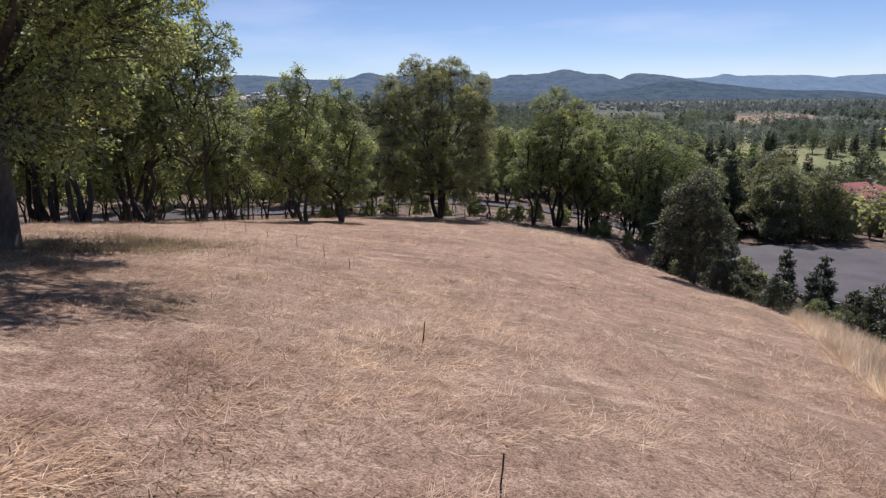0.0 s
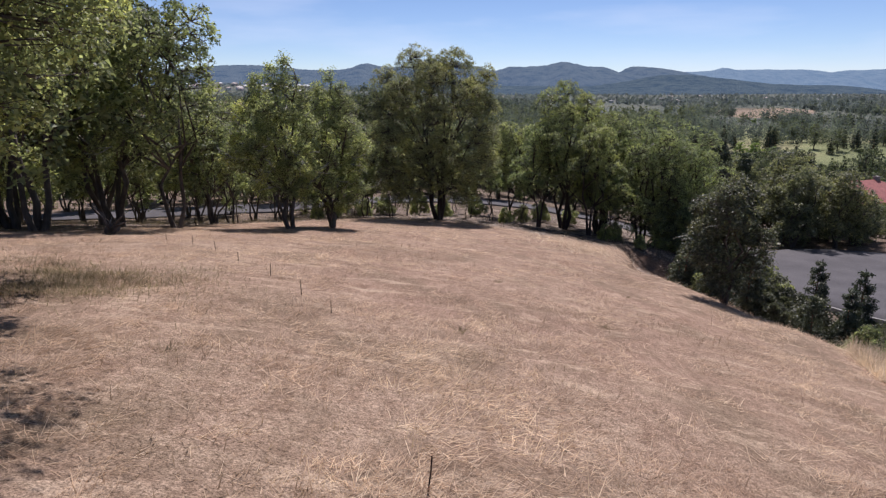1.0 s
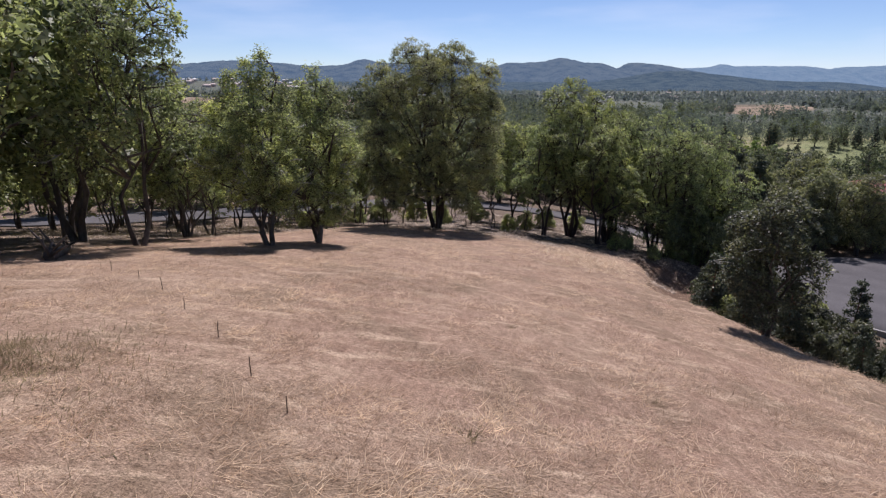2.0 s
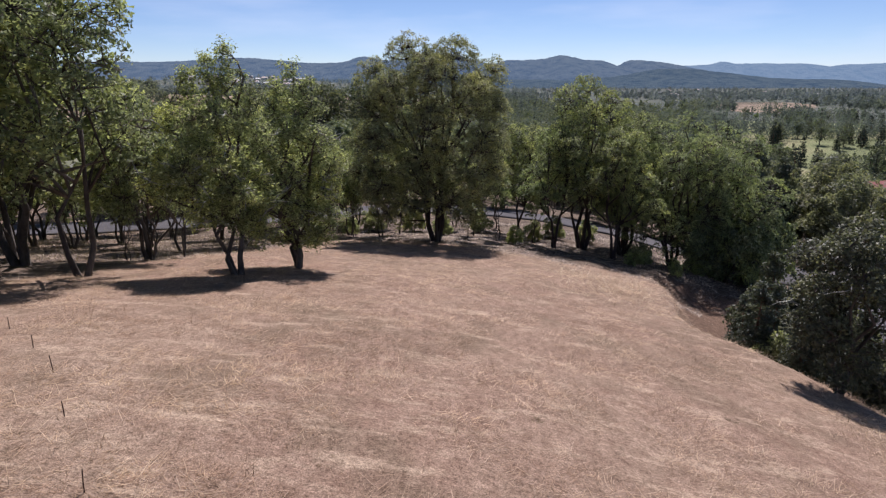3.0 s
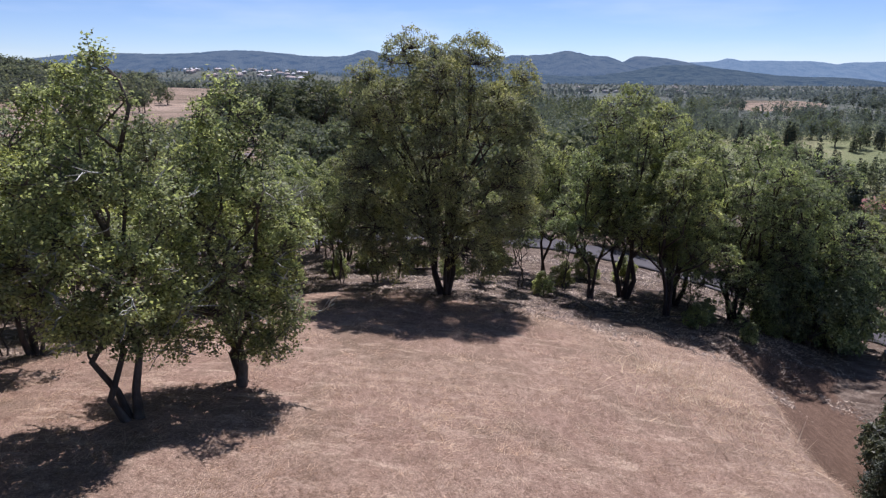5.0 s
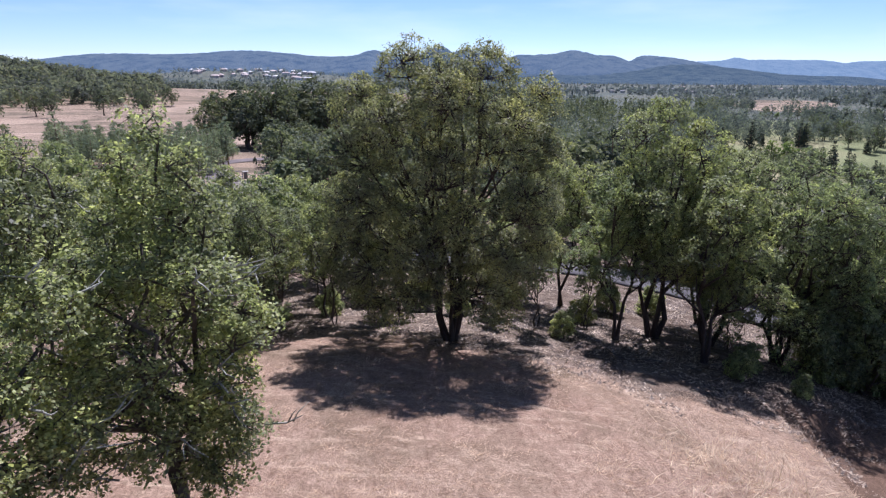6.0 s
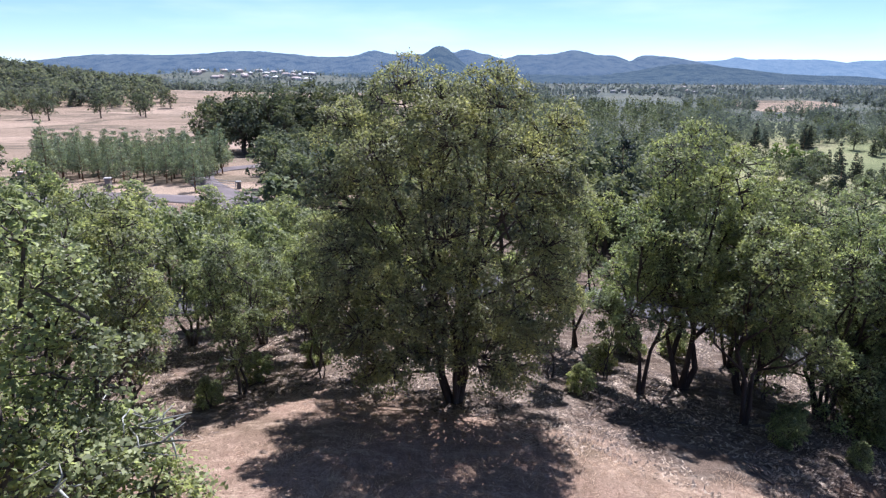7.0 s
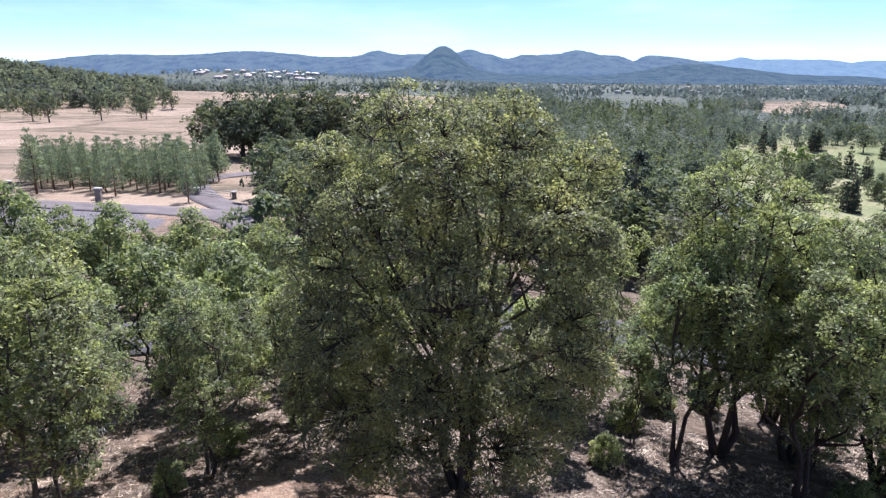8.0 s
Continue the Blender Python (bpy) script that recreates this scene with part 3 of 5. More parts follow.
def round_lobes(rng, h, crown_r, crown_base):
    """Lobes over the outside of an uneven dome, down to its skirts."""
    count = int(7 + crown_r * 3.4)
    zb = h * crown_base
    zc, half = zb + (h - zb) * 0.42, (h - zb) * 0.58
    out = []
    for k in range(count):
        c = 1 - 1.75 * (k + 0.5 + 0.25 * rng.normal()) / count
        c = min(0.97, c)
        ring = math.sqrt(1 - c * c) if c > 0 else 1 - 0.25 * c * c
        w = k * 2.4 + rng.normal() * 0.35
        r = crown_r * (0.27 + 0.12 * rng.random())
        rz = r * (0.75 + 0.4 * rng.random())
        rad = (crown_r * (0.92 + 0.16 * rng.normal()) - r) * ring
        z = zc + c * (half if c > 0 else half * 0.7) * (1 + 0.07 * rng.normal()) - rz * max(0.0, c)
        out.append((math.cos(w) * rad, math.sin(w) * rad, max(zb + rz * 0.6, z), r, rz))
    out.append((0.1 * crown_r, 0, zc + half * 0.3, crown_r * 0.42, half * 0.4))
    return out


def broadleaf(name, seed, h, crown_r, crown_base, stems, stem_r, sprays, per, leaf, spray_r, leaf_mat, label,
              lobes=None, pale=0, category="tree", bark=None, spread0=0.3, lean=0.14, low=0.3, inner=0.14, gap=0.62,
              flat=0.4, slim=0.6, wild=0.55, up=0.8, three=False, fine=True, twigs=2, crook=0.09):
    """A tree at the origin: stems, limbs to each lobe, branches to each spray of leaves, dead branches, and the crown."""
    rng = np.random.default_rng(seed)
    tree = thing(name, Matrix(), label, category)
    lobes = lobes or round_lobes(rng, h, crown_r, crown_base)
    verts, faces = [], []
    lines = []
    for k in range(stems):
        w = 2 * math.pi * (k + 0.3 * rng.random()) / stems
        b = Vector((math.cos(w), math.sin(w), 0)) * (stem_r * 0.8 if stems > 1 else 0) + Vector((0, 0, -0.25))
        out = crown_r * (spread0 + lean * rng.random()) if stems > 1 else crown_r * lean * (rng.random() - 0.3)
        top = Vector((math.cos(w) * out, math.sin(w) * out, h * (0.86 - 0.14 * rng.random())))
        pts = stem_line(rng, b, top, 8, crook)
        r0 = stem_r * (0.7 + 0.5 * rng.random()) if stems > 1 else stem_r
        radii = [r0 * (1.0 - 0.84 * (i / 7) ** 0.8) for i in range(8)]
        radii[0] *= 1.5
        pts.insert(1, pts[0].lerp(pts[1], 0.3))
        radii.insert(1, r0 * 1.08)
        tube(verts, faces, pts, radii, 8)
        lines.append(pts)
    mid = np.array([(x, y, z) for x, y, z, r, rz in lobes])
    size = np.array([(r, r, rz) for x, y, z, r, rz in lobes])
    weight = (size[:, 0] * size[:, 2]) / (size[:, 0] * size[:, 2]).sum()
    centres, outs, tries, grid = [], [], 0, np.zeros((sprays, 3))
    dmin = spray_r * gap
    while len(centres) < sprays and tries < sprays * 14:
        tries += 1
        i = rng.choice(len(lobes), p=weight)
        d = rng.normal(size=3)
        d /= np.linalg.norm(d)
        if d[2] < -0.15 and rng.random() > low:
            continue
        deep = rng.random() < inner
        p = mid[i] + d * size[i] * ((0.3 + 0.5 * rng.random()) if deep else 0.8 + 0.2 * rng.random())
        if not deep and rng.random() < 0.85:
            e = (((p - mid) / size) ** 2).sum(1)
            e[i] = 1
            if e.min() < 0.5:
                continue
        if p[2] > 0.25 and (not centres or ((grid[:len(centres)] - p) ** 2).sum(1).min() > dmin * dmin):
            grid[len(centres)] = p
            centres.append(Vector(p))
            outs.append(d)
    radii = [spray_r * (0.65 + 0.7 * rng.random()) for _ in centres]
    boughs = []
    for (lx, ly, lz), (r, _, rz) in zip(mid, size):
        c = Vector((lx, ly, lz))
        line = min(lines, key=lambda l: (on_line(l, c.z * 0.75) - c).length)
        out = Vector((c.x, c.y, 0)).length
        a = on_line(line, max(min(h * 0.25, c.z * 0.75), c.z - out * (0.8 + 0.6 * rng.random()) - 0.5))
        e = c + Vector((0, 0, rz * 0.35))
        m = a.lerp(e, 0.45) + Vector((rng.normal(), rng.normal(), rng.normal() - 0.2)) * crook * (e - a).length
        n = a.lerp(e, 0.78) + Vector(rng.normal(size=3)) * crook * 0.7 * (e - a).length
        r0 = min(stem_r * 0.55, 0.02 + 0.013 * (e - a).length)
        tube(verts, faces, [a, m, n, e], [r0, r0 * 0.72, r0 * 0.5, r0 * 0.25], 6)
        boughs += [(m, r0 * 0.6), (m.lerp(n, 0.5), r0 * 0.5), (n, r0 * 0.45), (e, r0 * 0.3)]
        for _ in range(3 if fine else 1):
            d = Vector(rng.normal(size=3)).normalized()
            d.z = abs(d.z) * 0.7
            f = n + Vector((d.x * r, d.y * r, d.z * rz)) * 0.75
            q = n.lerp(f, 0.5) + Vector(rng.normal(size=3)) * 0.1 * r
            tube(verts, faces, [n, q, f], [r0 * 0.45, r0 * 0.32, r0 * 0.14], 5)
            boughs += [(q, r0 * 0.3), (f, r0 * 0.15)]
    at = np.array([tuple(p) for p, _ in boughs])
    for c in centres if fine else ():
        g = np.linalg.norm(at - np.array(c), axis=1) + np.maximum(0, at[:, 2] - c.z)
        a = boughs[int(g.argmin())][0]
        m = a.lerp(c, 0.5) + Vector((rng.normal(), rng.normal(), rng.normal() - 0.3)) * 0.12 * (c - a).length
        tube(verts, faces, [a, m, c], [0.011 + 0.008 * (c - a).length, 0.012, 0.005], 4)
        for _ in range(twigs):
            e = c + Vector(rng.normal(size=3)) * spray_r * 0.5
            tube(verts, faces, [m.lerp(c, 0.4 + 0.6 * rng.random()), e], [0.009, 0.003], 3)
    mesh_object("trunk", verts, faces, bark or BARK, tree)
    for _ in range(pale):
        pv, pf = [], []
        c = min((centres[rng.integers(len(centres))] for _ in range(2)), key=lambda v: v.z)
        s = c * (0.75 + 0.2 * rng.random())
        s.z = c.z - 0.2 * spray_r
        d = (Vector((c.x, c.y, 0.3)).normalized() + Vector(rng.normal(size=3)) * 0.4) * (0.36 + 0.3 * rng.random())
        m = s + d * 0.55 + Vector(rng.normal(size=3)) * 0.1
        tube(pv, pf, [s, m, s + d + Vector((0, 0, 0.12))], [0.022, 0.018, 0.006], 5)
        for q in (0.2, 0.55, 0.9):
            f = s.lerp(m, q) if q < 0.5 else m.lerp(s + d, q - 0.5)
            e = f + d * 0.3 + Vector(rng.normal(size=3)) * 0.17
            tube(pv, pf, [f, f.lerp(e, 0.5) + Vector(rng.normal(size=3)) * 0.03, e], [0.014, 0.011, 0.004], 4)
        mesh_object("dead_branch", pv, pf, PALE_BARK, tree, "bare grey lichen-covered branch")
    quads_object("crown", spray_leaves(rng, [tuple(c) for c in centres], outs, radii, per, leaf, flat, 0.35, slim, wild, up, three), leaf_mat, tree)
    return tree


def conifer(name, seed, h, r, rows, per, leaf, leaf_mat, label, base=0.12, trunk_r=0.09, point=1.0, droop=0.25, slim=0.35, bark=PINE_BARK):
    """A pointed needle tree: whorls of drooping boughs on one straight trunk."""
    rng = np.random.default_rng(seed)
    tree = thing(name, Matrix(), label, "tree")
    verts, faces = [], []
    tube(verts, faces, [(0, 0, -0.2), (0.02 * h, 0, h * 0.4), (0, 0.01 * h, h * 0.97)], [trunk_r * 1.2, trunk_r * 0.7, 0.012], 6)
    centres, sizes, bv, bf = [], [], verts, faces
    for i in range(rows):
        q = (i + 0.5 * rng.random()) / rows
        z = h * (base + (1 - base) * q)
        reach = r * (1 - q) ** point * (0.75 + 0.4 * rng.random()) + 0.06 * r
        n = max(3, int(7 * (1 - q) + 2))
        for k in range(n):
            w = 2 * math.pi * (k + rng.random()) / n
            tip = Vector((math.cos(w) * reach, math.sin(w) * reach, z - droop * reach + 0.1 * r))
            tube(bv, bf, [(0, 0, z), tip], [0.02, 0.006], 3)
            for s in ((0.45, 0.8, 1.0) if reach > 0.5 * r else (0.6, 1.0)):
                centres.append(tuple(Vector((0, 0, z)).lerp(tip, s)))
                sizes.append(0.16 * r + 0.25 * reach * (1.1 - s * 0.4))
    mesh_object("trunk", bv, bf, bark, tree)
    quads_object("crown", leaf_quads(rng, centres, sizes, per, leaf, 0.5, 0.6, slim, True), leaf_mat, tree)
    return tree


def place(tree, x, y, scale=1.0, turn=0.0, stretch=1.0, label="", group=""):
    """A copy of a tree with its foot on the land."""
    m = Matrix.LocRotScale((x, y, surface(x, y)), Euler((0, 0, radians(turn))), (scale, scale, scale * stretch))
    ob = copy_thing(tree, m)
    return tagged(ob, label, "", group)


def remove(tree):
    for o in (*tree.children_recursive, tree):
        bpy.data.objects.remove(o)


OAK_LABEL = "slender oak with dark trunks and bright green leaves in dry grass"
# two upright oaks: spires of leaves over a few crooked stems
SPIRE_LOBES = [(0.1, 0.0, 8.0, 0.3, 0.6), (-0.55, 0.1, 7.5, 0.3, 0.55), (0.45, -0.1, 7.2, 0.35, 0.6), (-1.2, 0.2, 7.0, 0.3, 0.6), (-0.2, 0.0, 6.8, 0.55, 0.8), (0.75, 0.2, 6.3, 0.45, 0.7), (-1.0, 0.0, 6.0, 0.6, 0.8),
               (-1.8, 0.2, 5.6, 0.5, 0.7), (0.2, -0.4, 5.4, 0.7, 0.8), (0.8, 0.3, 4.9, 0.55, 0.7), (-0.8, -0.5, 4.7, 0.7, 0.8), (-1.8, 0.0, 4.3, 0.6, 0.7), (0.5, -0.3, 3.8, 0.75, 0.7), (-0.6, 0.6, 3.9, 0.8, 0.8),
               (-1.5, -0.4, 3.2, 0.7, 0.6), (0.9, 0.2, 2.9, 0.55, 0.6), (-0.3, -0.7, 2.8, 0.7, 0.6), (0.3, 0.3, 2.0, 0.65, 0.5), (-0.9, 0.0, 2.1, 0.65, 0.5),
               (0.0, -1.4, 4.4, 0.7, 0.7), (0.7, -1.2, 3.2, 0.6, 0.6), (-1.0, -1.3, 3.9, 0.7, 0.6), (-0.3, -1.2, 5.8, 0.6, 0.7), (-2.1, -0.6, 3.6, 0.6, 0.6)]
TWIN_LOBES = [(0.1, 0.0, 7.9, 0.3, 0.6), (0.6, 0.2, 7.3, 0.3, 0.6), (-0.4, 0.1, 7.2, 0.35, 0.6), (0.1, 0.0, 6.5, 0.6, 0.8), (0.9, 0.0, 6.2, 0.4, 0.7), (-0.8, 0.0, 6.0, 0.5, 0.7), (0.3, -0.4, 5.4, 0.7, 0.8), (-0.5, 0.3, 5.0, 0.65, 0.8),
              (1.0, 0.2, 4.9, 0.5, 0.7), (-0.9, -0.2, 4.1, 0.55, 0.7), (0.4, 0.4, 4.1, 0.7, 0.7), (1.0, -0.2, 3.6, 0.5, 0.6), (-0.3, -0.5, 3.2, 0.65, 0.6), (0.6, -0.1, 2.7, 0.6, 0.6), (-0.7, 0.2, 2.4, 0.55, 0.5), (0.1, 0.2, 1.8, 0.6, 0.5),
              (0.7, 0.0, 1.6, 0.45, 0.4), (-0.5, 0.0, 1.3, 0.5, 0.35), (0.4, -0.1, 1.1, 0.4, 0.3), (-1.3, 0.0, 2.2, 0.65, 0.6), (-1.1, -0.6, 1.6, 0.55, 0.5), (1.2, -0.3, 2.2, 0.6, 0.5), (1.0, -0.7, 1.5, 0.5, 0.4), (-1.6, 0.3, 4.2, 0.6, 0.7),
              (1.4, -0.2, 4.4, 0.6, 0.7), (1.2, -0.8, 3.3, 0.6, 0.6), (1.1, -0.9, 5.4, 0.5, 0.7), (0.0, -1.3, 4.2, 0.7, 0.7), (-0.6, -1.1, 5.5, 0.6, 0.7), (0.5, -1.2, 2.4, 0.6, 0.5), (-1.4, -0.3, 3.3, 0.6, 0.6), (-1.3, 0.2, 5.0, 0.6, 0.7), (-0.9, -1.2, 2.8, 0.6, 0.5)]
oaks = [
    broadleaf("oak_tree", 11, 8.0, 2.0, 0.1, 3, 0.11, 600, 66, 0.078, 0.22, OAK_LEAF, OAK_LABEL, pale=76, lobes=SPIRE_LOBES, spread0=0.14, lean=0.1, inner=0.3, flat=0.9, gap=0.85, wild=0.75, crook=0.15),
    broadleaf("oak_tree", 23, 8.0, 1.7, 0.1, 3, 0.11, 600, 66, 0.078, 0.22, OAK_LEAF, OAK_LABEL, pale=64, lobes=TWIN_LOBES, spread0=0.14, lean=0.1, inner=0.3, flat=0.9, gap=0.85, wild=0.75, crook=0.15),
    broadleaf("oak_tree", 37, 8.5, 2.9, 0.26, 3, 0.085, 480, 42, 0.095, 0.26, GROVE_LEAF, OAK_LABEL, pale=34, twigs=1, three=True, crook=0.13),
    broadleaf("oak_tree", 41, 8.5, 2.6, 0.24, 2, 0.085, 440, 42, 0.095, 0.26, GROVE_LEAF, OAK_LABEL, pale=22, twigs=1, three=True, crook=0.13),
    broadleaf("oak_tree", 59, 7.0, 2.5, 0.24, 4, 0.08, 370, 42, 0.095, 0.26, GROVE_LEAF, OAK_LABEL, pale=14, twigs=1, three=True, crook=0.13),
]
back_oaks = [broadleaf("oak_tree", s, 8.5, 2.8, 0.22, 3, 0.12, 180, 44, 0.19, 0.5, GROVE_LEAF, OAK_LABEL, twigs=0, fine=False, three=True) for s in (61, 67)]
slope_oaks = [broadleaf("oak_tree", s, 8.5, 3.0, 0.2, 2, 0.12, 110, 34, 0.28, 0.62, GROVE_LEAF, OAK_LABEL, twigs=0, fine=False, three=True) for s in (63, 69)]
EVER = "broad evergreen tree with several dark stems"
domes = [
    broadleaf("evergreen_tree", 71, 10.5, 3.6, 0.2, 4, 0.14, 1000, 38, 0.095, 0.27, DOME_LEAF, EVER, pale=8, three=True, bark=MADRONE_BARK),
    broadleaf("evergreen_tree", 83, 10.0, 4.2, 0.09, 5, 0.13, 1150, 38, 0.095, 0.28, DOME_LEAF, EVER, pale=10, three=True, bark=MADRONE_BARK, low=0.4),
    broadleaf("evergreen_tree", 97, 9.0, 2.6, 0.27, 2, 0.1, 430, 38, 0.095, 0.27, DOME_LEAF, EVER, pale=7, three=True, bark=MADRONE_BARK),
]
back_domes = [broadleaf("evergreen_tree", s, 10.0, 3.9, 0.08, 3, 0.15, 230, 44, 0.24, 0.66, LANE_LEAF, "dense dark-green tree with a low crown", twigs=0, fine=False, three=True) for s in (101, 107)]
saplings = [
    broadleaf("young_oak", 103, 5.0, 0.9, 0.4, 1, 0.05, 70, 50, 0.1, 0.26, OAK_LEAF, "thin young oak with a bare lower stem", three=True),
    broadleaf("young_oak", 109, 5.0, 1.1, 0.35, 2, 0.045, 80, 50, 0.1, 0.26, DOME_LEAF, "thin young oak with a bare lower stem", three=True),
]
bushes = [
    broadleaf("bush", 113, 2.6, 1.7, 0.02, 5, 0.05, 150, 55, 0.12, 0.3, BANK_LEAF, "dense grey-green bush on the bank", category="bush", twigs=0, three=True),
    broadleaf("bush", 127, 2.2, 1.3, 0.02, 4, 0.04, 90, 55, 0.12, 0.28, OAK_LEAF, "leafy green bush on the bank", category="bush", twigs=0, three=True),
    broadleaf("bush", 139, 2.6, 1.8, 0.02, 5, 0.05, 170, 48, 0.11, 0.29, GROVE_LEAF, "dense leafy bush under the evergreens", category="bush", twigs=0, three=True),
]
wild = conifer("young_conifer", 131, 4.5, 1.0, 17, 26, 0.2, JUNIPER_LEAF, "dark young conifer on the bank", base=0.03, point=0.8)

# the great tree ahead: two tall domes, lower shoulders on either side and skirts close to the ground
GREAT_LOBES = [(-1.4, -0.5, 10.2, 1.5, 1.4), (1.0, -0.9, 10.0, 1.4, 1.4), (-0.2, 0.9, 9.6, 1.5, 1.4), (-0.2, -1.9, 9.1, 1.4, 1.4), (-3.4, -0.4, 9.0, 1.15, 1.3), (3.0, -0.6, 9.1, 1.0, 1.3), (-2.2, -2.4, 8.3, 1.3, 1.3),
               (2.0, -2.4, 8.2, 1.2, 1.3), (-2.2, 1.5, 8.2, 1.4, 1.4), (2.2, 1.5, 8.2, 1.3, 1.4), (-3.7, -1.1, 7.2, 1.15, 1.2), (3.2, -0.9, 7.3, 1.0, 1.3), (-0.2, -2.6, 7.1, 1.3, 1.2), (0.0, 2.2, 7.0, 1.4, 1.3),
               (-3.2, -2.6, 5.8, 1.2, 1.1), (2.6, -2.6, 5.9, 1.1, 1.1), (-3.9, 0.3, 5.4, 1.2, 1.3), (3.3, 0.4, 5.5, 1.1, 1.3), (0.5, -2.6, 5.3, 1.2, 1.1), (-1.4, -2.6, 4.5, 1.2, 1.0), (-3.9, -1.0, 4.0, 1.2, 1.1),
               (3.1, -1.7, 4.1, 1.1, 1.1), (1.9, -2.6, 3.9, 1.1, 0.9), (-2.8, -2.6, 3.4, 1.2, 0.9), (3.0, 1.6, 3.6, 1.2, 1.0), (-3.2, 1.9, 3.6, 1.3, 1.1), (0.0, 2.7, 4.6, 1.4, 1.2), (-3.4, 0.2, 2.4, 1.1, 0.8),
               (2.5, -0.6, 2.6, 1.0, 0.8), (-1.5, -2.4, 2.5, 1.1, 0.7), (0.9, -2.5, 2.6, 1.0, 0.7), (-1.6, 1.6, 2.2, 1.2, 0.8), (1.5, 1.7, 2.3, 1.2, 0.8), (-2.4, -1.2, 1.7, 1.0, 0.7), (1.9, -1.3, 1.8, 0.9, 0.7),
               (-0.4, -2.3, 3.4, 1.1, 0.9), (0.3, 1.9, 1.7, 1.1, 0.7), (0.2, -1.9, 4.6, 1.2, 1.1),
               (-2.2, -0.6, 3.6, 1.1, 0.9), (-1.9, -1.2, 5.4, 1.1, 1.0), (-2.6, 0.4, 6.6, 1.1, 1.0), (1.2, -0.9, 3.3, 1.0, 0.9)]
great = broadleaf("madrone_tree", 151, 11.6, 4.6, 0.1, 6, 0.11, 3750, 46, 0.08, 0.27, MADRONE_LEAF,
                  "great round madrone with many dark stems at the field's end", pale=0, spread0=0.17, lean=0.2, inner=0.28, low=0.5, lobes=GREAT_LOBES, bark=MADRONE_BARK, twigs=1, gap=0.55)
place(great, -1.0, 48.15, 1.0, 0, 1.025)
remove(great)

# two slender oaks in the field, and the tall one beside them
place(oaks[0], -7.2, 31.7, 1.0, 0, 0.885)
place(oaks[1], -5.85, 34.3, 1.05, 0, 0.84)
place(oaks[3], -12.0, 31.0, 1.24, 80)
# the great oak near the start, at the field's near edge
NEAR_LOBES = [(4.0, 0.3, 6.3, 1.6, 1.2), (3.0, -1.2, 6.5, 1.6, 1.2), (1.0, -1.6, 6.6, 1.7, 1.3), (-1.5, -1.2, 6.6, 1.7, 1.3),
              (1.2, 0.0, 2.6, 1.3, 1.0), (0.2, 2.0, 2.4, 1.5, 1.1), (1.7, 1.1, 3.6, 1.3, 1.1), (-1.5, 1.0, 2.6, 1.5, 1.1), (2.1, -0.9, 4.6, 1.2, 1.1), (1.0, -2.0, 4.4, 1.3, 1.1), (-1.0, -2.1, 4.2, 1.5, 1.2), (2.3, 1.9, 5.2, 1.3, 1.3),
              (0.8, 3.5, 4.0, 1.5, 1.3), (-2.5, 3.0, 4.0, 1.6, 1.3), (0.2, 1.5, 8.2, 2.0, 1.7), (1.5, 0.1, 7.0, 1.5, 1.5), (-2.2, 0.7, 7.4, 2.0, 1.8), (1.4, 3.1, 6.2, 1.7, 1.5), (-0.8, 4.1, 6.4, 2.0, 1.7), (0.0, -0.1, 6.4, 1.8, 1.5),
              (-3.2, 2.7, 5.6, 1.8, 1.5), (0.6, -2.7, 6.2, 1.5, 1.3), (0.6, 0.9, 4.6, 1.6, 1.3)]
near_oak = broadleaf("oak_tree", 163, 10.2, 4.5, 0.2, 1, 0.24, 1600, 54, 0.095, 0.33, OAK_LEAF, "great shady oak with a dark leaning trunk", pale=10, lobes=NEAR_LOBES, inner=0.25, wild=0.7, flat=0.6)
place(near_oak, -7.9, 12.2, 1.0, 0)
remove(near_oak)

# the row of evergreens along the far right edge
for x, y, k, s, turn, st in ((6.5, 51.3, 2, 0.92, 10, 1.0), (8.6, 52.7, 0, 1.0, 75, 1.08), (9.9, 49.4, 2, 0.95, 200, 1.0), (14.6, 52.5, 1, 0.92, 30, 1.08), (17.6, 53.4, 1, 1.0, 200, 1.0),
                             (4.9, 56.9, 2, 0.95, 120, 1.0), (11.5, 53.2, 0, 0.92, 300, 1.0), (12.6, 57.0, 0, 0.9, 30, 1.0), (19.8, 57.0, 0, 0.9, 250, 0.95), (21.6, 61, 2, 1.1, 15, 1.0)):
    place(domes[k], x, y, s, turn, st)
for x, y, k, s in ((1.45, 54.3, 0, 1.05), (2.95, 51.9, 1, 1.05), (10.15, 50.2, 1, 0.9), (-11.9, 38.4, 0, 0.9), (-14.6, 41.6, 1, 1.0), (3.4, 58.8, 0, 1.2), (0.2, 58.0, 1, 1.1), (-13.3, 36.4, 1, 0.7), (-4.6, 51.2, 1, 1.1), (-3.6, 53.4, 0, 1.3)):
    place(saplings[k], x, y, s, x * 77)

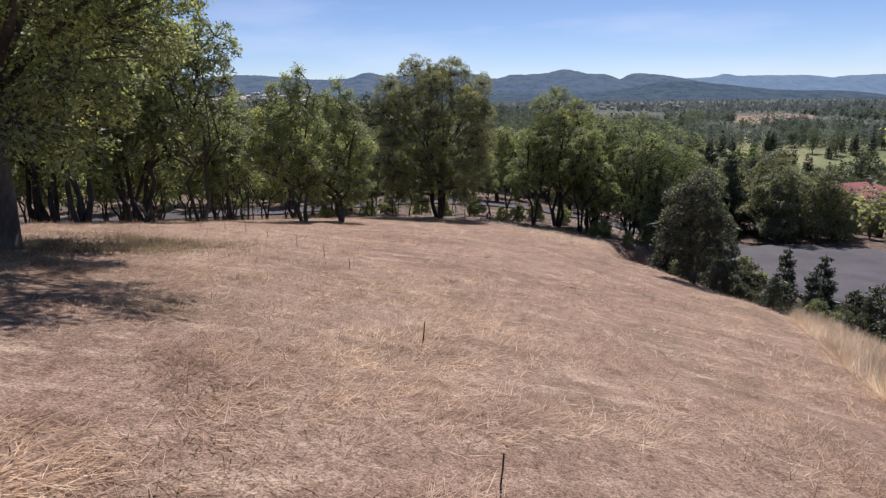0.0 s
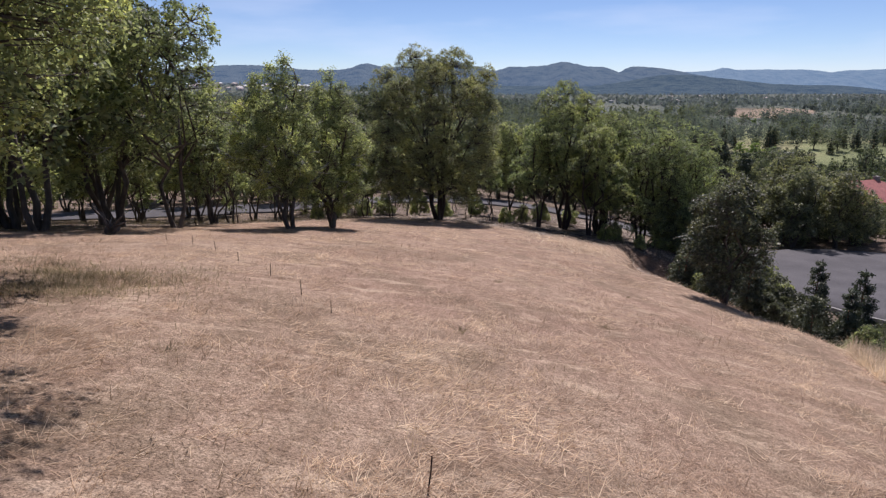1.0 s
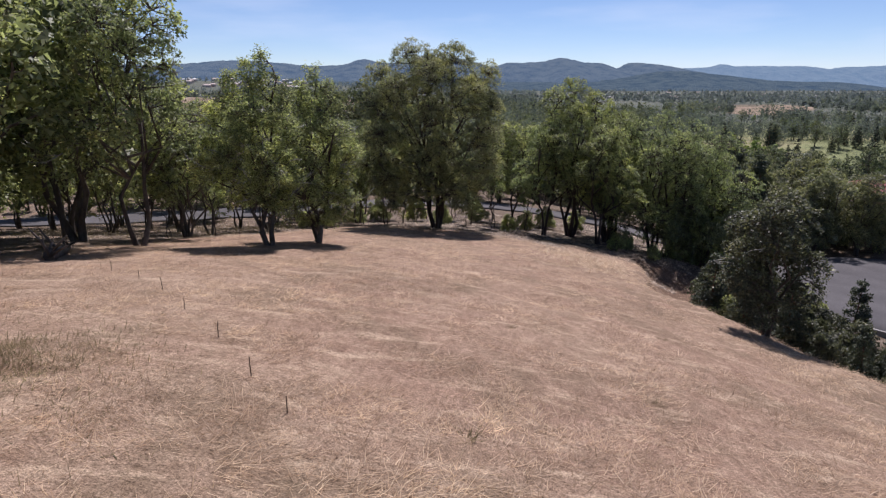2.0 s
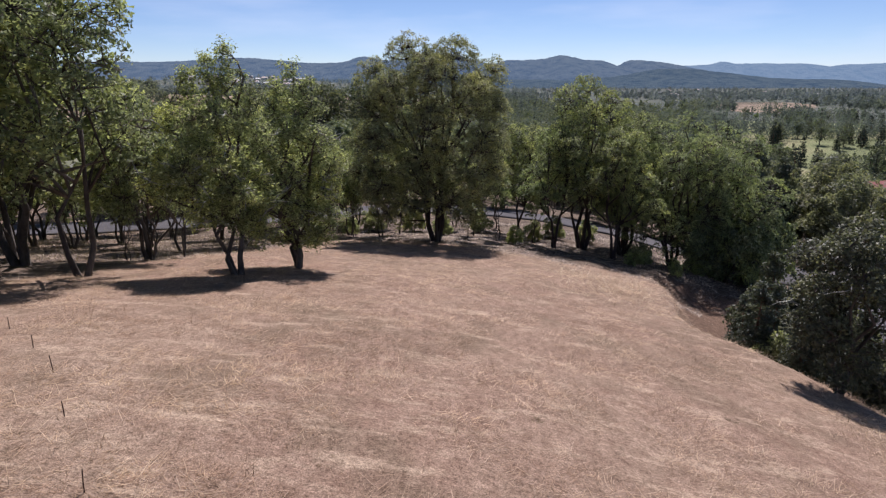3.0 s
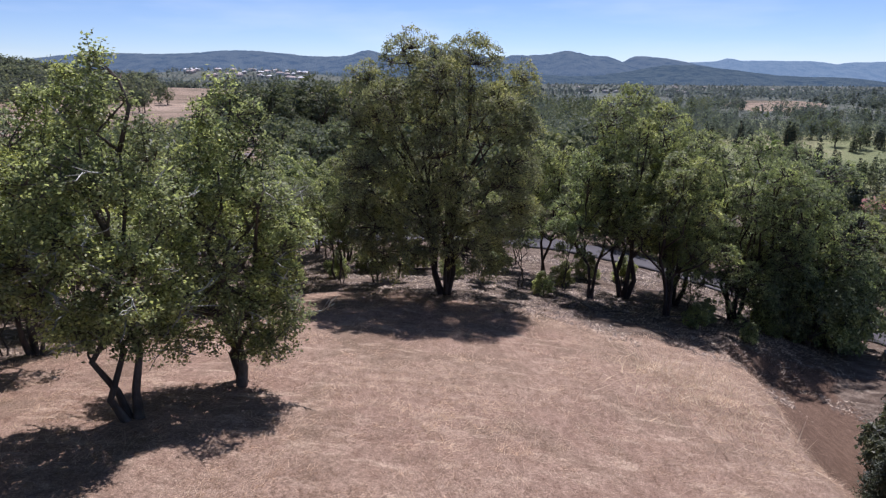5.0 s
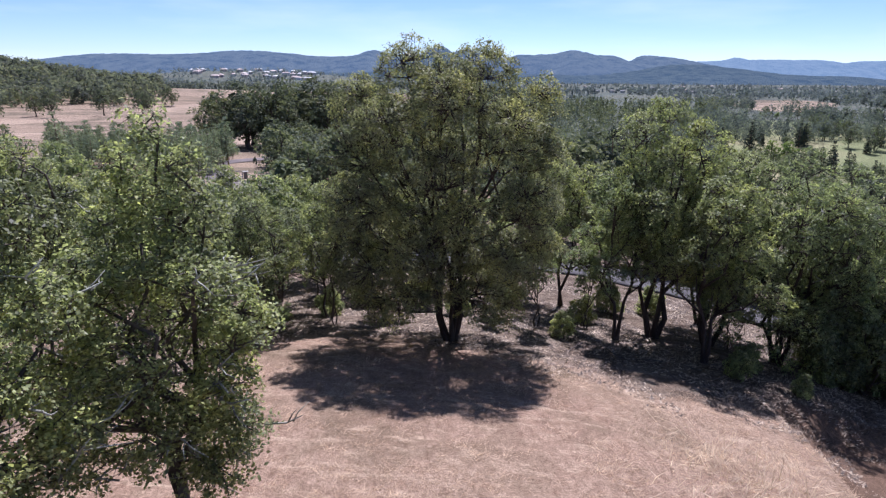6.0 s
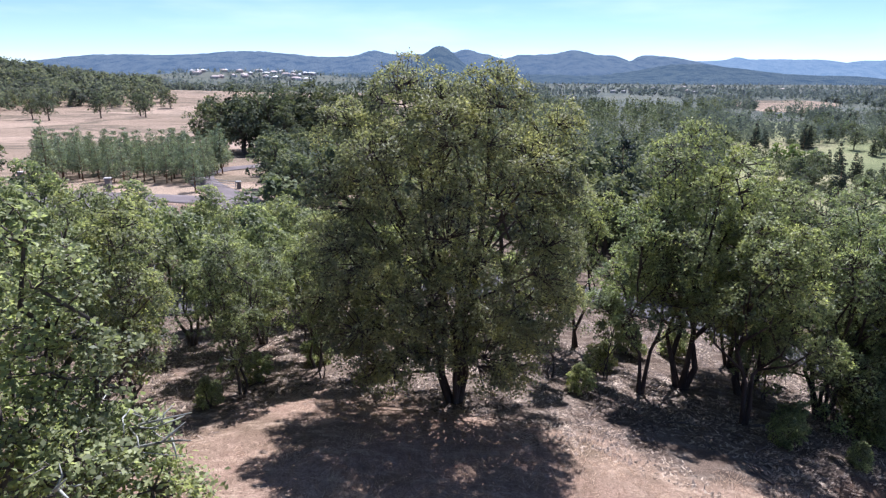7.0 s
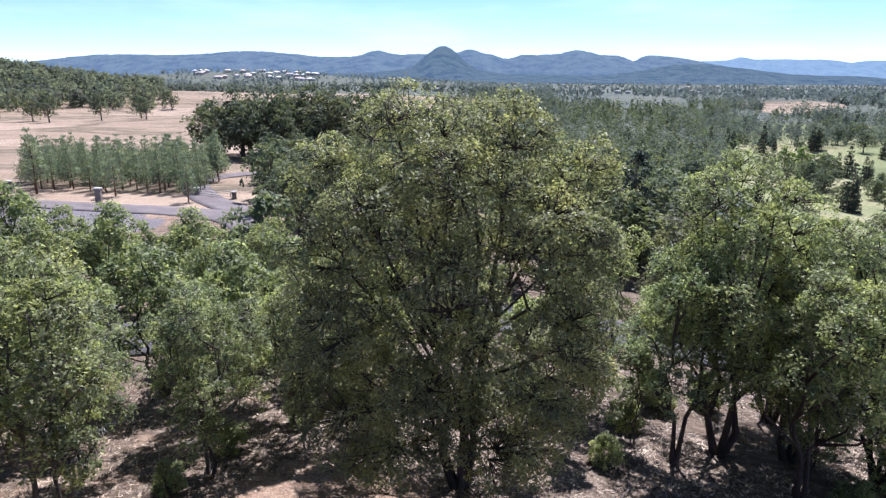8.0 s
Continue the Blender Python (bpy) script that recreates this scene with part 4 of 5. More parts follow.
# low growth under the trees
for x, y, k, s in ((3.9, 50.4, 1, 0.5), (5.6, 54.0, 1, 0.6), (11.9, 49.6, 1, 0.55), (1.9, 56.2, 1, 0.7), (7.4, 56.6, 1, 0.7), (-2.8, 55.6, 1, 0.75), (-6.8, 52.6, 1, 0.6), (-8.6, 50.0, 1, 0.5), (15.6, 50.0, 1, 0.5), (-0.6, 53.4, 1, 0.6), (-5.6, 55.0, 1, 0.7), (9.9, 57.5, 1, 0.7), (-9.4, 47.2, 1, 0.45), (10.8, 48.0, 1, 0.5), (13.2, 47.6, 1, 0.4)):
    place(bushes[k], x, y, s, x * 53, 1.1, "leafy green seedling bush in fallen leaves")
for x, y, s in ((15.9, 50.6, 0.9), (17.6, 50.4, 1.15), (19.4, 51.0, 1.3), (18.6, 52.4, 1.4), (20.6, 52.8, 1.5), (16.8, 52.2, 1.2)):
    place(bushes[2], x, y, s, x * 53, 1.35, "dense leafy bush under the evergreens")
for x, y, k, s in ((-6.2, 50.4, 1, 0.8), (-7.9, 54.2, 0, 1.1), (-2.0, 56.8, 0, 1.2), (5.4, 52.6, 1, 0.85), (7.7, 58.5, 0, 1.1), (1.0, 51.8, 1, 0.6), (-4.9, 57.6, 0, 1.2), (12.4, 53.0, 1, 0.9)):
    place(saplings[k], x, y, s, x * 77)

# the grove on the left
rng = np.random.default_rng(5)
GROVE = [(-10.2, 52.0, 4, 1.15), (-14.0, 56.3, 3, 1.1), (-15.3, 51.9, 2, 1.05), (-19.8, 54.8, 2, 0.72), (-19.9, 60.2, 4, 0.75), (-16.9, 45.7, 2, 1.1), (-13.6, 42.2, 3, 1.0), (-12.6, 48.3, 2, 0.85), (-7.3, 58.5, 4, 1.0),
         (-19.0, 37.9, 3, 1.32), (-19.8, 32.0, 2, 1.36), (-16.4, 34.6, 3, 1.3), (-15.8, 27.6, 2, 1.3), (-22.6, 35.0, 2, 1.35), (-20.5, 26.4, 3, 1.15), (-25.5, 29.5, 2, 1.2)]


def off_road(x, y, gap=3.2):
    return all(math.hypot(x - a, y - b) > gap for a, b in HILL_LINE)


HILL_LINE = [tuple(p) for p in along(HILL_ROAD, 1.5)]
tries = 0
while len(GROVE) < 54 and tries < 4000:
    tries += 1
    x, y = -36 + 31 * rng.random(), 33 + 37 * rng.random()
    if y > edge_of_wood(x) + 1.5 and x < -6 - 0.2 * (y - 50) and off_road(x, y) and all(math.hypot(x - a[0], y - a[1]) > 3.5 for a in GROVE):
        GROVE.append((x, y, 2 + int(3 * rng.random()), 0.85 + 0.25 * rng.random()))
for x, y, k, s in GROVE:
    s *= 0.76 if x > -0.72 * (y - 31.7) - 1 else 0.88 if y > 38.5 else 1.08
    near = x > -0.75 * (y - 12) + 1 and math.hypot(x, y - 31) < 24
    place(oaks[k] if near else back_oaks[k % 2], x, y, s, rng.random() * 360, group="oak grove")

for i in range(60):
    y = 67 + 14 * rng.random()
    x = (y - 31.7) * (-0.68 + 0.5 * rng.random())
    if off_road(x, y, 3.6) and math.hypot((x + 52 + (y - 96) * 0.6) / 19, (y - 96) / 9) > 1.1:
        place(slope_oaks[i % 2], x, y, 0.3 + 0.12 * rng.random(), rng.random() * 360, group="oak grove")

# bank on the right: leaning tree, conifers and bushes
bank_oak = broadleaf("oak_tree", 167, 5.1, 1.9, 0.14, 2, 0.1, 330, 46, 0.1, 0.28, BANK_LEAF, "compact dark oak leaning over the bank", pale=9)
place(bank_oak, 10.3, 27.3, 1.0, 60)
remove(bank_oak)
for x, y, k, s in ((11.4, 32.4, 1, 0.7), (13.2, 36.6, 0, 1.0), (15.6, 39.6, 0, 1.0), (13.8, 32.4, 0, 0.8), (12.2, 30.4, 0, 0.6), (12.9, 28.6, 0, 0.65),
                   (15.2, 27.6, 0, 0.65), (14.2, 24.6, 1, 0.75), (16.4, 35.0, 0, 0.9), (15.8, 22.6, 0, 0.8), (17.4, 37.8, 1, 1.0), (17.0, 25.6, 0, 0.7), (16.6, 29.6, 1, 0.6), (17.2, 20.0, 0, 0.8), (16.2, 31.6, 0, 0.9), (19.6, 30.2, 0, 1.0), (18.0, 28.4, 0, 0.8)):
    place(bushes[k], x, y, s, x * 91, 1.3)
for x, y, s, st in ((11.6, 35.6, 0.62, 1.0), (11.2, 33.6, 0.8, 0.95), (12.3, 34.6, 0.75, 1.1), (12.6, 32.0, 0.85, 1.0), (11.2, 30.6, 0.6, 1.0), (12.2, 29.4, 0.7, 1.0), (17.2, 30.4, 0.8, 1.0), (19.0, 28.8, 0.65, 1.0), (13.6, 37.6, 1.0, 1.0), (14.4, 28.4, 0.6, 1.1), (15.8, 38.6, 1.1, 1.0), (18.3, 31.4, 0.9, 1.0), (20.8, 28.2, 0.9, 1.0),
                    (15.6, 35.6, 0.9, 0.95), (17.8, 34.0, 0.85, 1.0), (24.6, 63.0, 1.9, 1.0), (27.6, 64.5, 1.6, 1.0)):
    place(wild, x, y, s * 1.1, x * 50, st)
# an oak below the near edge of the field
place(oaks[2], 11.7, 13.8, 1.05, 40)
# beyond the lane and the turning circle
for x, y, k, s in ((36, 60, 0, 0.55), (41, 57, 2, 0.4), (31, 63, 2, 0.8), (46, 52, 0, 0.36), (33, 67, 0, 0.85), (44, 63, 2, 0.5), (26, 69, 0, 0.8), (38, 66, 1, 0.55), (50, 60, 1, 0.36),
                   (30, 59, 2, 0.75), (33.5, 58.5, 2, 0.7), (28.2, 67, 0, 0.8), (20, 70, 2, 0.9), (13, 71, 0, 0.8), (5, 72, 2, 0.9), (47, 70, 0, 0.5), (54, 68, 2, 0.38), (-2, 71, 0, 0.7), (52, 48, 2, 0.3), (29, 76, 2, 0.9), (40, 75, 0, 0.6), (18, 79, 0, 0.8), (8, 80, 2, 0.8)):
    place(back_domes[(k + int(x)) % 2], x, y, s * (1.0 if x > 25 else 0.95), x * 37 + y, group="trees below the lane")
for i in range(34):
    y = 58.5 + 14 * rng.random()
    x = 27 + 20 * rng.random()
    if off_road(x, y, 4.5) and math.hypot(x - 31, y - 45) > 12.5:
        place(back_domes[i % 2], x, y, (0.48 if x < 33 else 0.27) + 0.12 * rng.random(), rng.random() * 360, group="trees below the lane")
for o in oaks + back_oaks + slope_oaks + domes + back_domes + saplings + bushes + [wild]:
    remove(o)


# ------------------------------------------------------------------ middle distance
def sparse(name, seed, h, r, mat, label, base=0.15, n=62, per=20, leaf=0.52, stem=0.3):
    """A tree for the middle distance: one trunk and a crown of larger leaf sprays."""
    return broadleaf(name, seed, h, r, base, 1, stem, n, per, leaf, r * 0.22, mat, label, twigs=0, fine=False, three=True, wild=0.45)


mid_oaks = [sparse("valley_oak", 201 + i, 10, 4.6, DARK_LEAF, "dark spreading oak in dry pasture", 0.12) for i in range(3)]
mid_green = [sparse("shade_tree", 231 + i, 9, 3.8, SHADE_LEAF, "leafy green shade tree", 0.15) for i in range(2)]
mid_lime = sparse("lime_green_tree", 251, 8, 3.6, LIME_LEAF, "bright green leafy tree", 0.08)
mid_dark = [conifer("cypress", 261 + i, 10, 2.0, 15, 9, 0.45, CONIFER_LEAF, "dark pointed evergreen on the mown green", base=0.04, point=0.7, slim=0.5, trunk_r=0.2) for i in range(2)]
pines = [conifer("young_pine", 271 + i, 6.5, 1.45, 11, 6, 0.36, PINE_LEAF, "young grey-green pine in a planted stand", base=0.2, point=0.85, droop=-0.1, slim=0.3, trunk_r=0.09) for i in range(3)]
rng = np.random.default_rng(9)

# planted pines beside the gate road
spots = []
while len(spots) < 130:
    x, y = -92 + 58 * rng.random(), 112 + 42 * rng.random()
    if y < 121 - 0.33 * (x + 62) - 2 + 4 * (x > -50) or x > -39.5 - (y - 126) * 0.25 or y > 152 + 0.1 * x or x < -60 - (y - 113) * 0.58 or noise.noise((x * 0.14, y * 0.14, 2.6)) < -0.28:
        continue
    if all(math.hypot(x - a, y - b) > 2.2 for a, b in spots):
        spots.append((x, y))
for i, (x, y) in enumerate(spots):
    place(pines[i % 3], x, y, 0.68 + 0.46 * rng.random(), rng.random() * 360, group="planted pines")
for x, y, s in ((-58, 113.5, 1.35), (-40, 131, 1.25), (-35.5, 109, 0.9), (-47, 113, 1.0)):
    place(pines[1], x, y, s, x * 31, group="planted pines")
for x, y, k, s in ((-56, 176, 0, 1.4), (-50, 184, 1, 1.55), (-44, 174, 2, 1.5), (-62, 186, 1, 1.4), (-38, 182, 0, 1.6), (-47, 194, 2, 1.6), (-31, 174, 1, 1.55), (-25, 184, 2, 1.6), (-37, 196, 1, 1.6), (-57, 198, 0, 1.6), (-19, 176, 2, 1.5), (-28, 198, 0, 1.6), (-12, 186, 1, 1.5), (-67, 196, 2, 1.3), (-5, 178, 0, 1.5), (2, 190, 2, 1.5), (-53, 180, 2, 1.5), (-47, 178, 0, 1.45), (-41, 188, 1, 1.6), (-35, 178, 2, 1.6), (-31, 187, 0, 1.65), (-43, 181, 1, 1.5), (-55, 190, 0, 1.5), (-22, 190, 1, 1.6), (-50, 172, 2, 1.2), (-40, 170, 1, 1.15)):
    place(mid_oaks[k], x, y, s, x * 17, group="dark oaks behind the drive")
# trees between the hill and the drive
GATE_LINE = [tuple(p) for p in along(GATE_ROAD, 2) + along(SPUR_ROAD, 2)]
for i in range(130):
    x, y = -40 + 58 * rng.random(), 70 + 92 * rng.random()
    if x < -20 and y > 68 and x < -0.2 * (y - 31) or x < -30 and y > 96 or x < -0.35 * y + 12 and y > 104 or min(math.hypot(x - a, y - b) for a, b in GATE_LINE) < 5 or not off_road(x, y, 5):
        continue
    place(mid_green[i % 2], x, y, 0.6 + 0.3 * rng.random(), rng.random() * 360, group="trees below the drive")
for i in range(30):
    x, y = -78 + 48 * rng.random(), 60 + 22 * rng.random()
    if off_road(x, y, 4) and x < -0.75 * (y - 31):
        place(mid_green[i % 2], x, y, 0.33 + 0.15 * rng.random(), rng.random() * 360, group="trees below the drive")
place(mid_oaks[1], -66, 112, 0.85, 30)

for i, (x, y) in enumerate(((-16, 88), (-19, 95), (-15, 97), (-23, 104), (-18, 105), (-26, 112), (-21, 113), (-28, 121), (-24, 124), (-31, 131), (-27, 134), (-34, 141), (-29, 145), (-34, 152), (-28, 157), (-36, 163), (-13, 104), (-17, 118), (-20, 130), (-22, 144))):
    place(mid_green[i % 2] if i % 3 else mid_oaks[0], x, y, 0.6 + 0.25 * rng.random(), x * 41, group="trees below the drive")

# the mown green with its single trees
def clear(x, y):
    return abs(x - 95 - (y - 160) * 0.35) > 7


for i in range(250):
    y = 190 + 330 * rng.random()
    x = y * (0.36 + 0.5 * rng.random()) + 4
    if not clear(x, y) or noise.noise((x * 0.02, y * 0.012, 4.1)) < -0.3:
        continue
    k = rng.random()
    t = mid_dark[i % 2] if k < 0.45 else mid_oaks[i % 3] if k < 0.65 else mid_green[i % 2] if k < 0.9 else mid_lime
    place(t, x, y, 0.6 + 0.5 * rng.random(), rng.random() * 360, group="trees of the mown green")
for i in range(75):
    y = 165 + 110 * rng.random()
    x = y * (0.5 + 0.35 * rng.random())
    if clear(x, y) and math.hypot(x - 87.5, y - 136) > 22:
        place((mid_dark[i % 2], mid_oaks[i % 3], mid_green[i % 2], mid_green[0])[i % 4], x, y, 0.5 + 0.5 * rng.random(), rng.random() * 360, group="trees of the mown green")
# single trees on the green: dark cones, round crowns, bright ones
for x, y, k, s in ((101.5, 199.8, 0, 1.3), (104.5, 203, 1, 0.9), (146, 277.5, 1, 1.2), (143, 279, 0, 0.9), (146, 266.7, 0, 0.95), (162, 334.5, 1, 1.15), (166, 338, 0, 1.05), (164, 352.9, 0, 0.55), (136.5, 329.1, 1, 1.3), (152, 352, 0, 0.7), (147, 339, 1, 0.6),
                   (120, 322, 0, 1.1), (113, 330, 1, 1.2), (127, 346, 0, 1.0), (176, 356, 1, 0.8)):
    place(mid_dark[k], x, y, s, x * 7, group="trees of the mown green")
for x, y, t, s in ((118.8, 211.6, mid_green[0], 0.65), (112.8, 340.4, mid_lime, 1.2), (128.7, 291.1, mid_lime, 1.2), (132, 284, mid_lime, 1.3), (138, 279, mid_lime, 1.2), (118.3, 246, mid_oaks[0], 1.25), (124, 252, mid_oaks[1], 1.2), (111, 240, mid_green[1], 1.2),
                   (196, 366, mid_oaks[2], 1.0), (187, 358, mid_oaks[0], 0.9), (206, 372, mid_oaks[1], 1.0), (150, 322, mid_green[0], 0.8), (183, 330, mid_oaks[1], 1.0), (190, 322, mid_oaks[2], 1.1), (143, 226.5, mid_oaks[0], 1.6), (128, 231, mid_green[0], 0.75)):
    place(t, x, y, s, x * 7, group="trees of the mown green")
# wood between the hill's foot and the green
for i in range(210):
    y = 88 + 260 * rng.random()
    x = (y - 31.7) * (-0.1 + 0.48 * rng.random())
    k = rng.random()
    if noise.noise((x * 0.03, y * 0.02, 8.8)) < -0.3:
        continue
    place(mid_oaks[i % 3] if k < 0.35 else mid_green[i % 2] if k < 0.7 else mid_dark[i % 2] if k < 0.93 else mid_lime, x, y, 0.55 + 0.6 * rng.random(), rng.random() * 360, group="wood at the hill's foot")
# single oaks in the gold pasture
for x, y, s in ((-184, 432, 1.3), (-150, 330, 1.1), (-176, 338, 1.2), (-200, 335, 1.3), (-226, 330, 1.3), (-160, 345, 1.2), (-215, 345, 1.2)):
    place(mid_oaks[int(y) % 3], x, y, s, x, group="oaks of the gold pasture")
for o in mid_oaks + mid_green + mid_dark + pines + [mid_lime]:
    remove(o)


# ------------------------------------------------------------------ far woods
def far_wood(name, spots, mat, label, leaf=1.3, n=6, per=6):
    """Countless far trees: sprays of leaves in round and pointed crowns."""
    rng = np.random.default_rng(len(spots))
    cs, rs = [], []
    for x, y, h, pointed in spots:
        z = surface(x, y)
        for k in range(n):
            q = (k + 0.3 + 0.4 * rng.random()) / n
            w = rng.random() * 6.283
            rad = 0.02 * h if pointed else h * 0.3 * rng.random() ** 0.5
            cs.append((x + rad * math.cos(w), y + rad * math.sin(w), z + h * (0.08 + 0.84 * q)))
            rs.append(h * (0.05 + 0.17 * (1 - q)) if pointed else h * (0.18 + 0.1 * rng.random()))
    big = np.repeat(np.clip(np.array([math.hypot(c[0], c[1]) for c in cs]) / 500, 0.8, 2.2), per)
    corners = leaf_quads(rng, cs, rs, per, leaf, 0.9, 0.85, 0.9, True, 0.3)
    mid = corners.mean(1, keepdims=True)
    corners = mid + (corners - mid) * big[:, None, None]
    return tagged(quads_object(name, corners, mat), label, "trees", kind="stuff")


def scatter(n, seed, inside):
    rng = np.random.default_rng(seed)
    out = []
    while len(out) < n:
        s = inside(rng)
        if s:
            out.append(s)
    return out


def hill_spot(rng):
    x, y = -620 + 480 * rng.random(), 340 + 300 * rng.random()
    d = ((x + 420) / 240) ** 2 + ((y - 520) / 190) ** 2 + 0.35 * noise.noise((x * 0.02, y * 0.02, 1.7))
    return (x, y, 8 + 5 * rng.random(), False) if d < 1.0 and x < -0.5 * (y - 60) else None


def valley_spot(rng):
    y = 240 * (2700 / 240) ** (rng.random() ** 1.15)
    x = y * (-0.35 + 1.25 * rng.random())
    if x < 0.05 * y - 10 and y < 1300:
        return None
    if pale_field(x, max(y, min(y + 210, 775))) < 1 or math.hypot((x - 214) / 18, (y - 470) / 26) < 1 or y < 345 and x > 0.36 * y or 590 < y < 770 and 0.43 * y < x < 0.6 * y:
        return None
    f = 1 / (1 + y / 700)
    d = noise.noise((x * 0.009 * f, y * 0.004 * f, 2.2)) + 0.45 * noise.noise((x * 0.03 * f, y * 0.016 * f, 5.5))
    if d < (-0.12 if y < 480 and x > 0.4 * y else -0.3 if y < 800 else -0.12) + 0.12 * rng.normal():
        return None
    pointed = noise.noise((x * 0.012, y * 0.006, 3.7)) > 0.18
    return (x, y, (6 + 8 * rng.random() ** 1.5) * (0.7 if y > 1100 else 1.4 if pointed else 1), pointed)


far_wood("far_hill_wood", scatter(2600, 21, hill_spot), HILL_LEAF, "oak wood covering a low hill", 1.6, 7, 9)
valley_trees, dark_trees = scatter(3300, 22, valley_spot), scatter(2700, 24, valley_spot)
# split by distance: farther trees take the leaves with more haze painted in
far_wood("far_valley_wood", [t for t in valley_trees if t[1] < 720], VALLEY_HAZE_LEAF, "scattered woods on the valley floor, leaves tinted with haze", 0.9, 7, 12)
far_wood("far_dark_wood", [t for t in dark_trees if t[1] < 900], DARK_HAZE_LEAF, "dark scattered woods on the valley floor, leaves tinted with haze", 0.9, 7, 12)
far_wood("far_blue_wood", [t for t in valley_trees if t[1] >= 720] + [t for t in dark_trees if t[1] >= 900 and (t[1] < 1600 or int(t[0]) % 3 == 0)], BLUE_HAZE_LEAF, "woods in the valley's distance, leaves tinted blue-grey for haze", 1.0, 6, 7)


def foot_spot(rng):
    y = 190 + 420 * rng.random() ** 1.2
    x = (y - 31.7) * (-0.05 + 0.45 * rng.random())
    d = noise.noise((x * 0.012, y * 0.008, 6.2))
    return (x, y, 7 + 8 * rng.random(), rng.random() < 0.3) if d > -0.05 - 0.1 * rng.random() else None


foot_trees = scatter(900, 25, foot_spot)
far_wood("far_foot_wood", foot_trees[:600], DARK_LEAF, "dense dark woods at the foot of the hill", 1.1, 8, 12)
far_wood("far_foot_light_wood", foot_trees[600:], SHADE_LEAF, "lighter green trees among the dark woods", 1.1, 8, 12)


def left_far_spot(rng):
    y = 760 + 1900 * rng.random() ** 1.4
    x = -0.62 * y + 0.75 * y * rng.random()
    return (x, y, 8 + 6 * rng.random(), False) if noise.noise((x * 0.005, y * 0.004, 9)) > -0.06 + 0.1 * rng.normal() else None


left_trees = scatter(1500, 23, left_far_spot)
# here too the haze is in the leaf colour, bluer past 1150 m
far_wood("far_pasture_wood", [t for t in left_trees if t[1] < 1150], DARK_HAZE_LEAF, "dark tree belts beyond the gold pasture, leaves tinted with haze", 1.4, 5, 7)
far_wood("far_town_wood", [t for t in left_trees if t[1] >= 1150], BLUE_HAZE_LEAF, "trees round the far town, leaves tinted blue-grey for haze", 1.2, 5, 6)


# ------------------------------------------------------------------ built things
def pillar(x, y, turn, w=0.34, h=1.6):
    t = thing("gate_pillar", pose(x, y, surface(x, y), 0, 0, turn), "square grey stone gate pillar beside the road", "pillar", "gate pillars")
    bm = bmesh.new()
    box(bm, -w, -w, -0.3, w, w, h, 0.03)
    part("shaft", bm, STONE, t)
    bm = bmesh.new()
    box(bm, -w - 0.08, -w - 0.08, h + 0.002, w + 0.08, w + 0.08, h + 0.15, 0.03)
    part("cap", bm, CAP, t, "pale flat stone cap")
    return t


pillar(-61.7, 113.6, 12)
pillar(-46.6, 108.4, 12)
pillar(-37.0, 115.2, 20, 0.28, 0.9)
pillar(-30.8, 112.2, 20, 0.28, 0.9)


def road_gate(x, y, turn, length):
    """A low closed metal gate: two end posts, rails between and a brace."""
    t = thing("road_gate", pose(x, y, surface(x, y), 0, 0, turn), "low grey metal gate across the drive", "gate")
    for q in (0.0, length):
        bm = bmesh.new()
        box(bm, q - 0.05, -0.05, -0.3, q + 0.05, 0.05, 1.15, 0.01)
        part("post", bm, CAP, t)
    for z in (0.35, 0.7, 1.05):
        bm = bmesh.new()
        box(bm, 0.05, -0.025, z - 0.03, length - 0.05, 0.025, z + 0.03)
        part("rail", bm, CAP, t)
    verts, faces = [], []
    tube(verts, faces, [(0.05, 0, 0.35), (length - 0.05, 0, 1.05)], [0.02, 0.02], 5)
    mesh_object("brace", verts, faces, CAP, t)


road_gate(-36.4, 114.8, -25, 5.6)


def stake(x, y, h, tilt, turn):
    t = thing("survey_stake", pose(x, y, surface(x, y), tilt, tilt * 0.5, turn), "thin rusty iron stake standing in dry grass", "stake", "row of stakes")
    verts, faces = [], []
    tube(verts, faces, [(0, 0, -0.15), (0.004, 0, h * 0.5), (0, 0.004, h)], [0.008, 0.007, 0.007], 6)
    mesh_object("rod", verts, faces, REBAR, t)


for i, (x, y) in enumerate(((0.52, 5.3), (-0.22, 8.9), (-2.09, 14.5), (-2.83, 15.5), (-3.9, 17.2), (-5.2, 19.0), (-6.35, 20.6), (-7.45, 21.8), (-8.85, 23.2))):
    stake(x, y, (0.28 if i < 2 else 0.26) + 0.03 * math.sin(i * 2.3), (8, 6, 1, 3, -2, 4, -3, 2, 1)[i], i * 70)


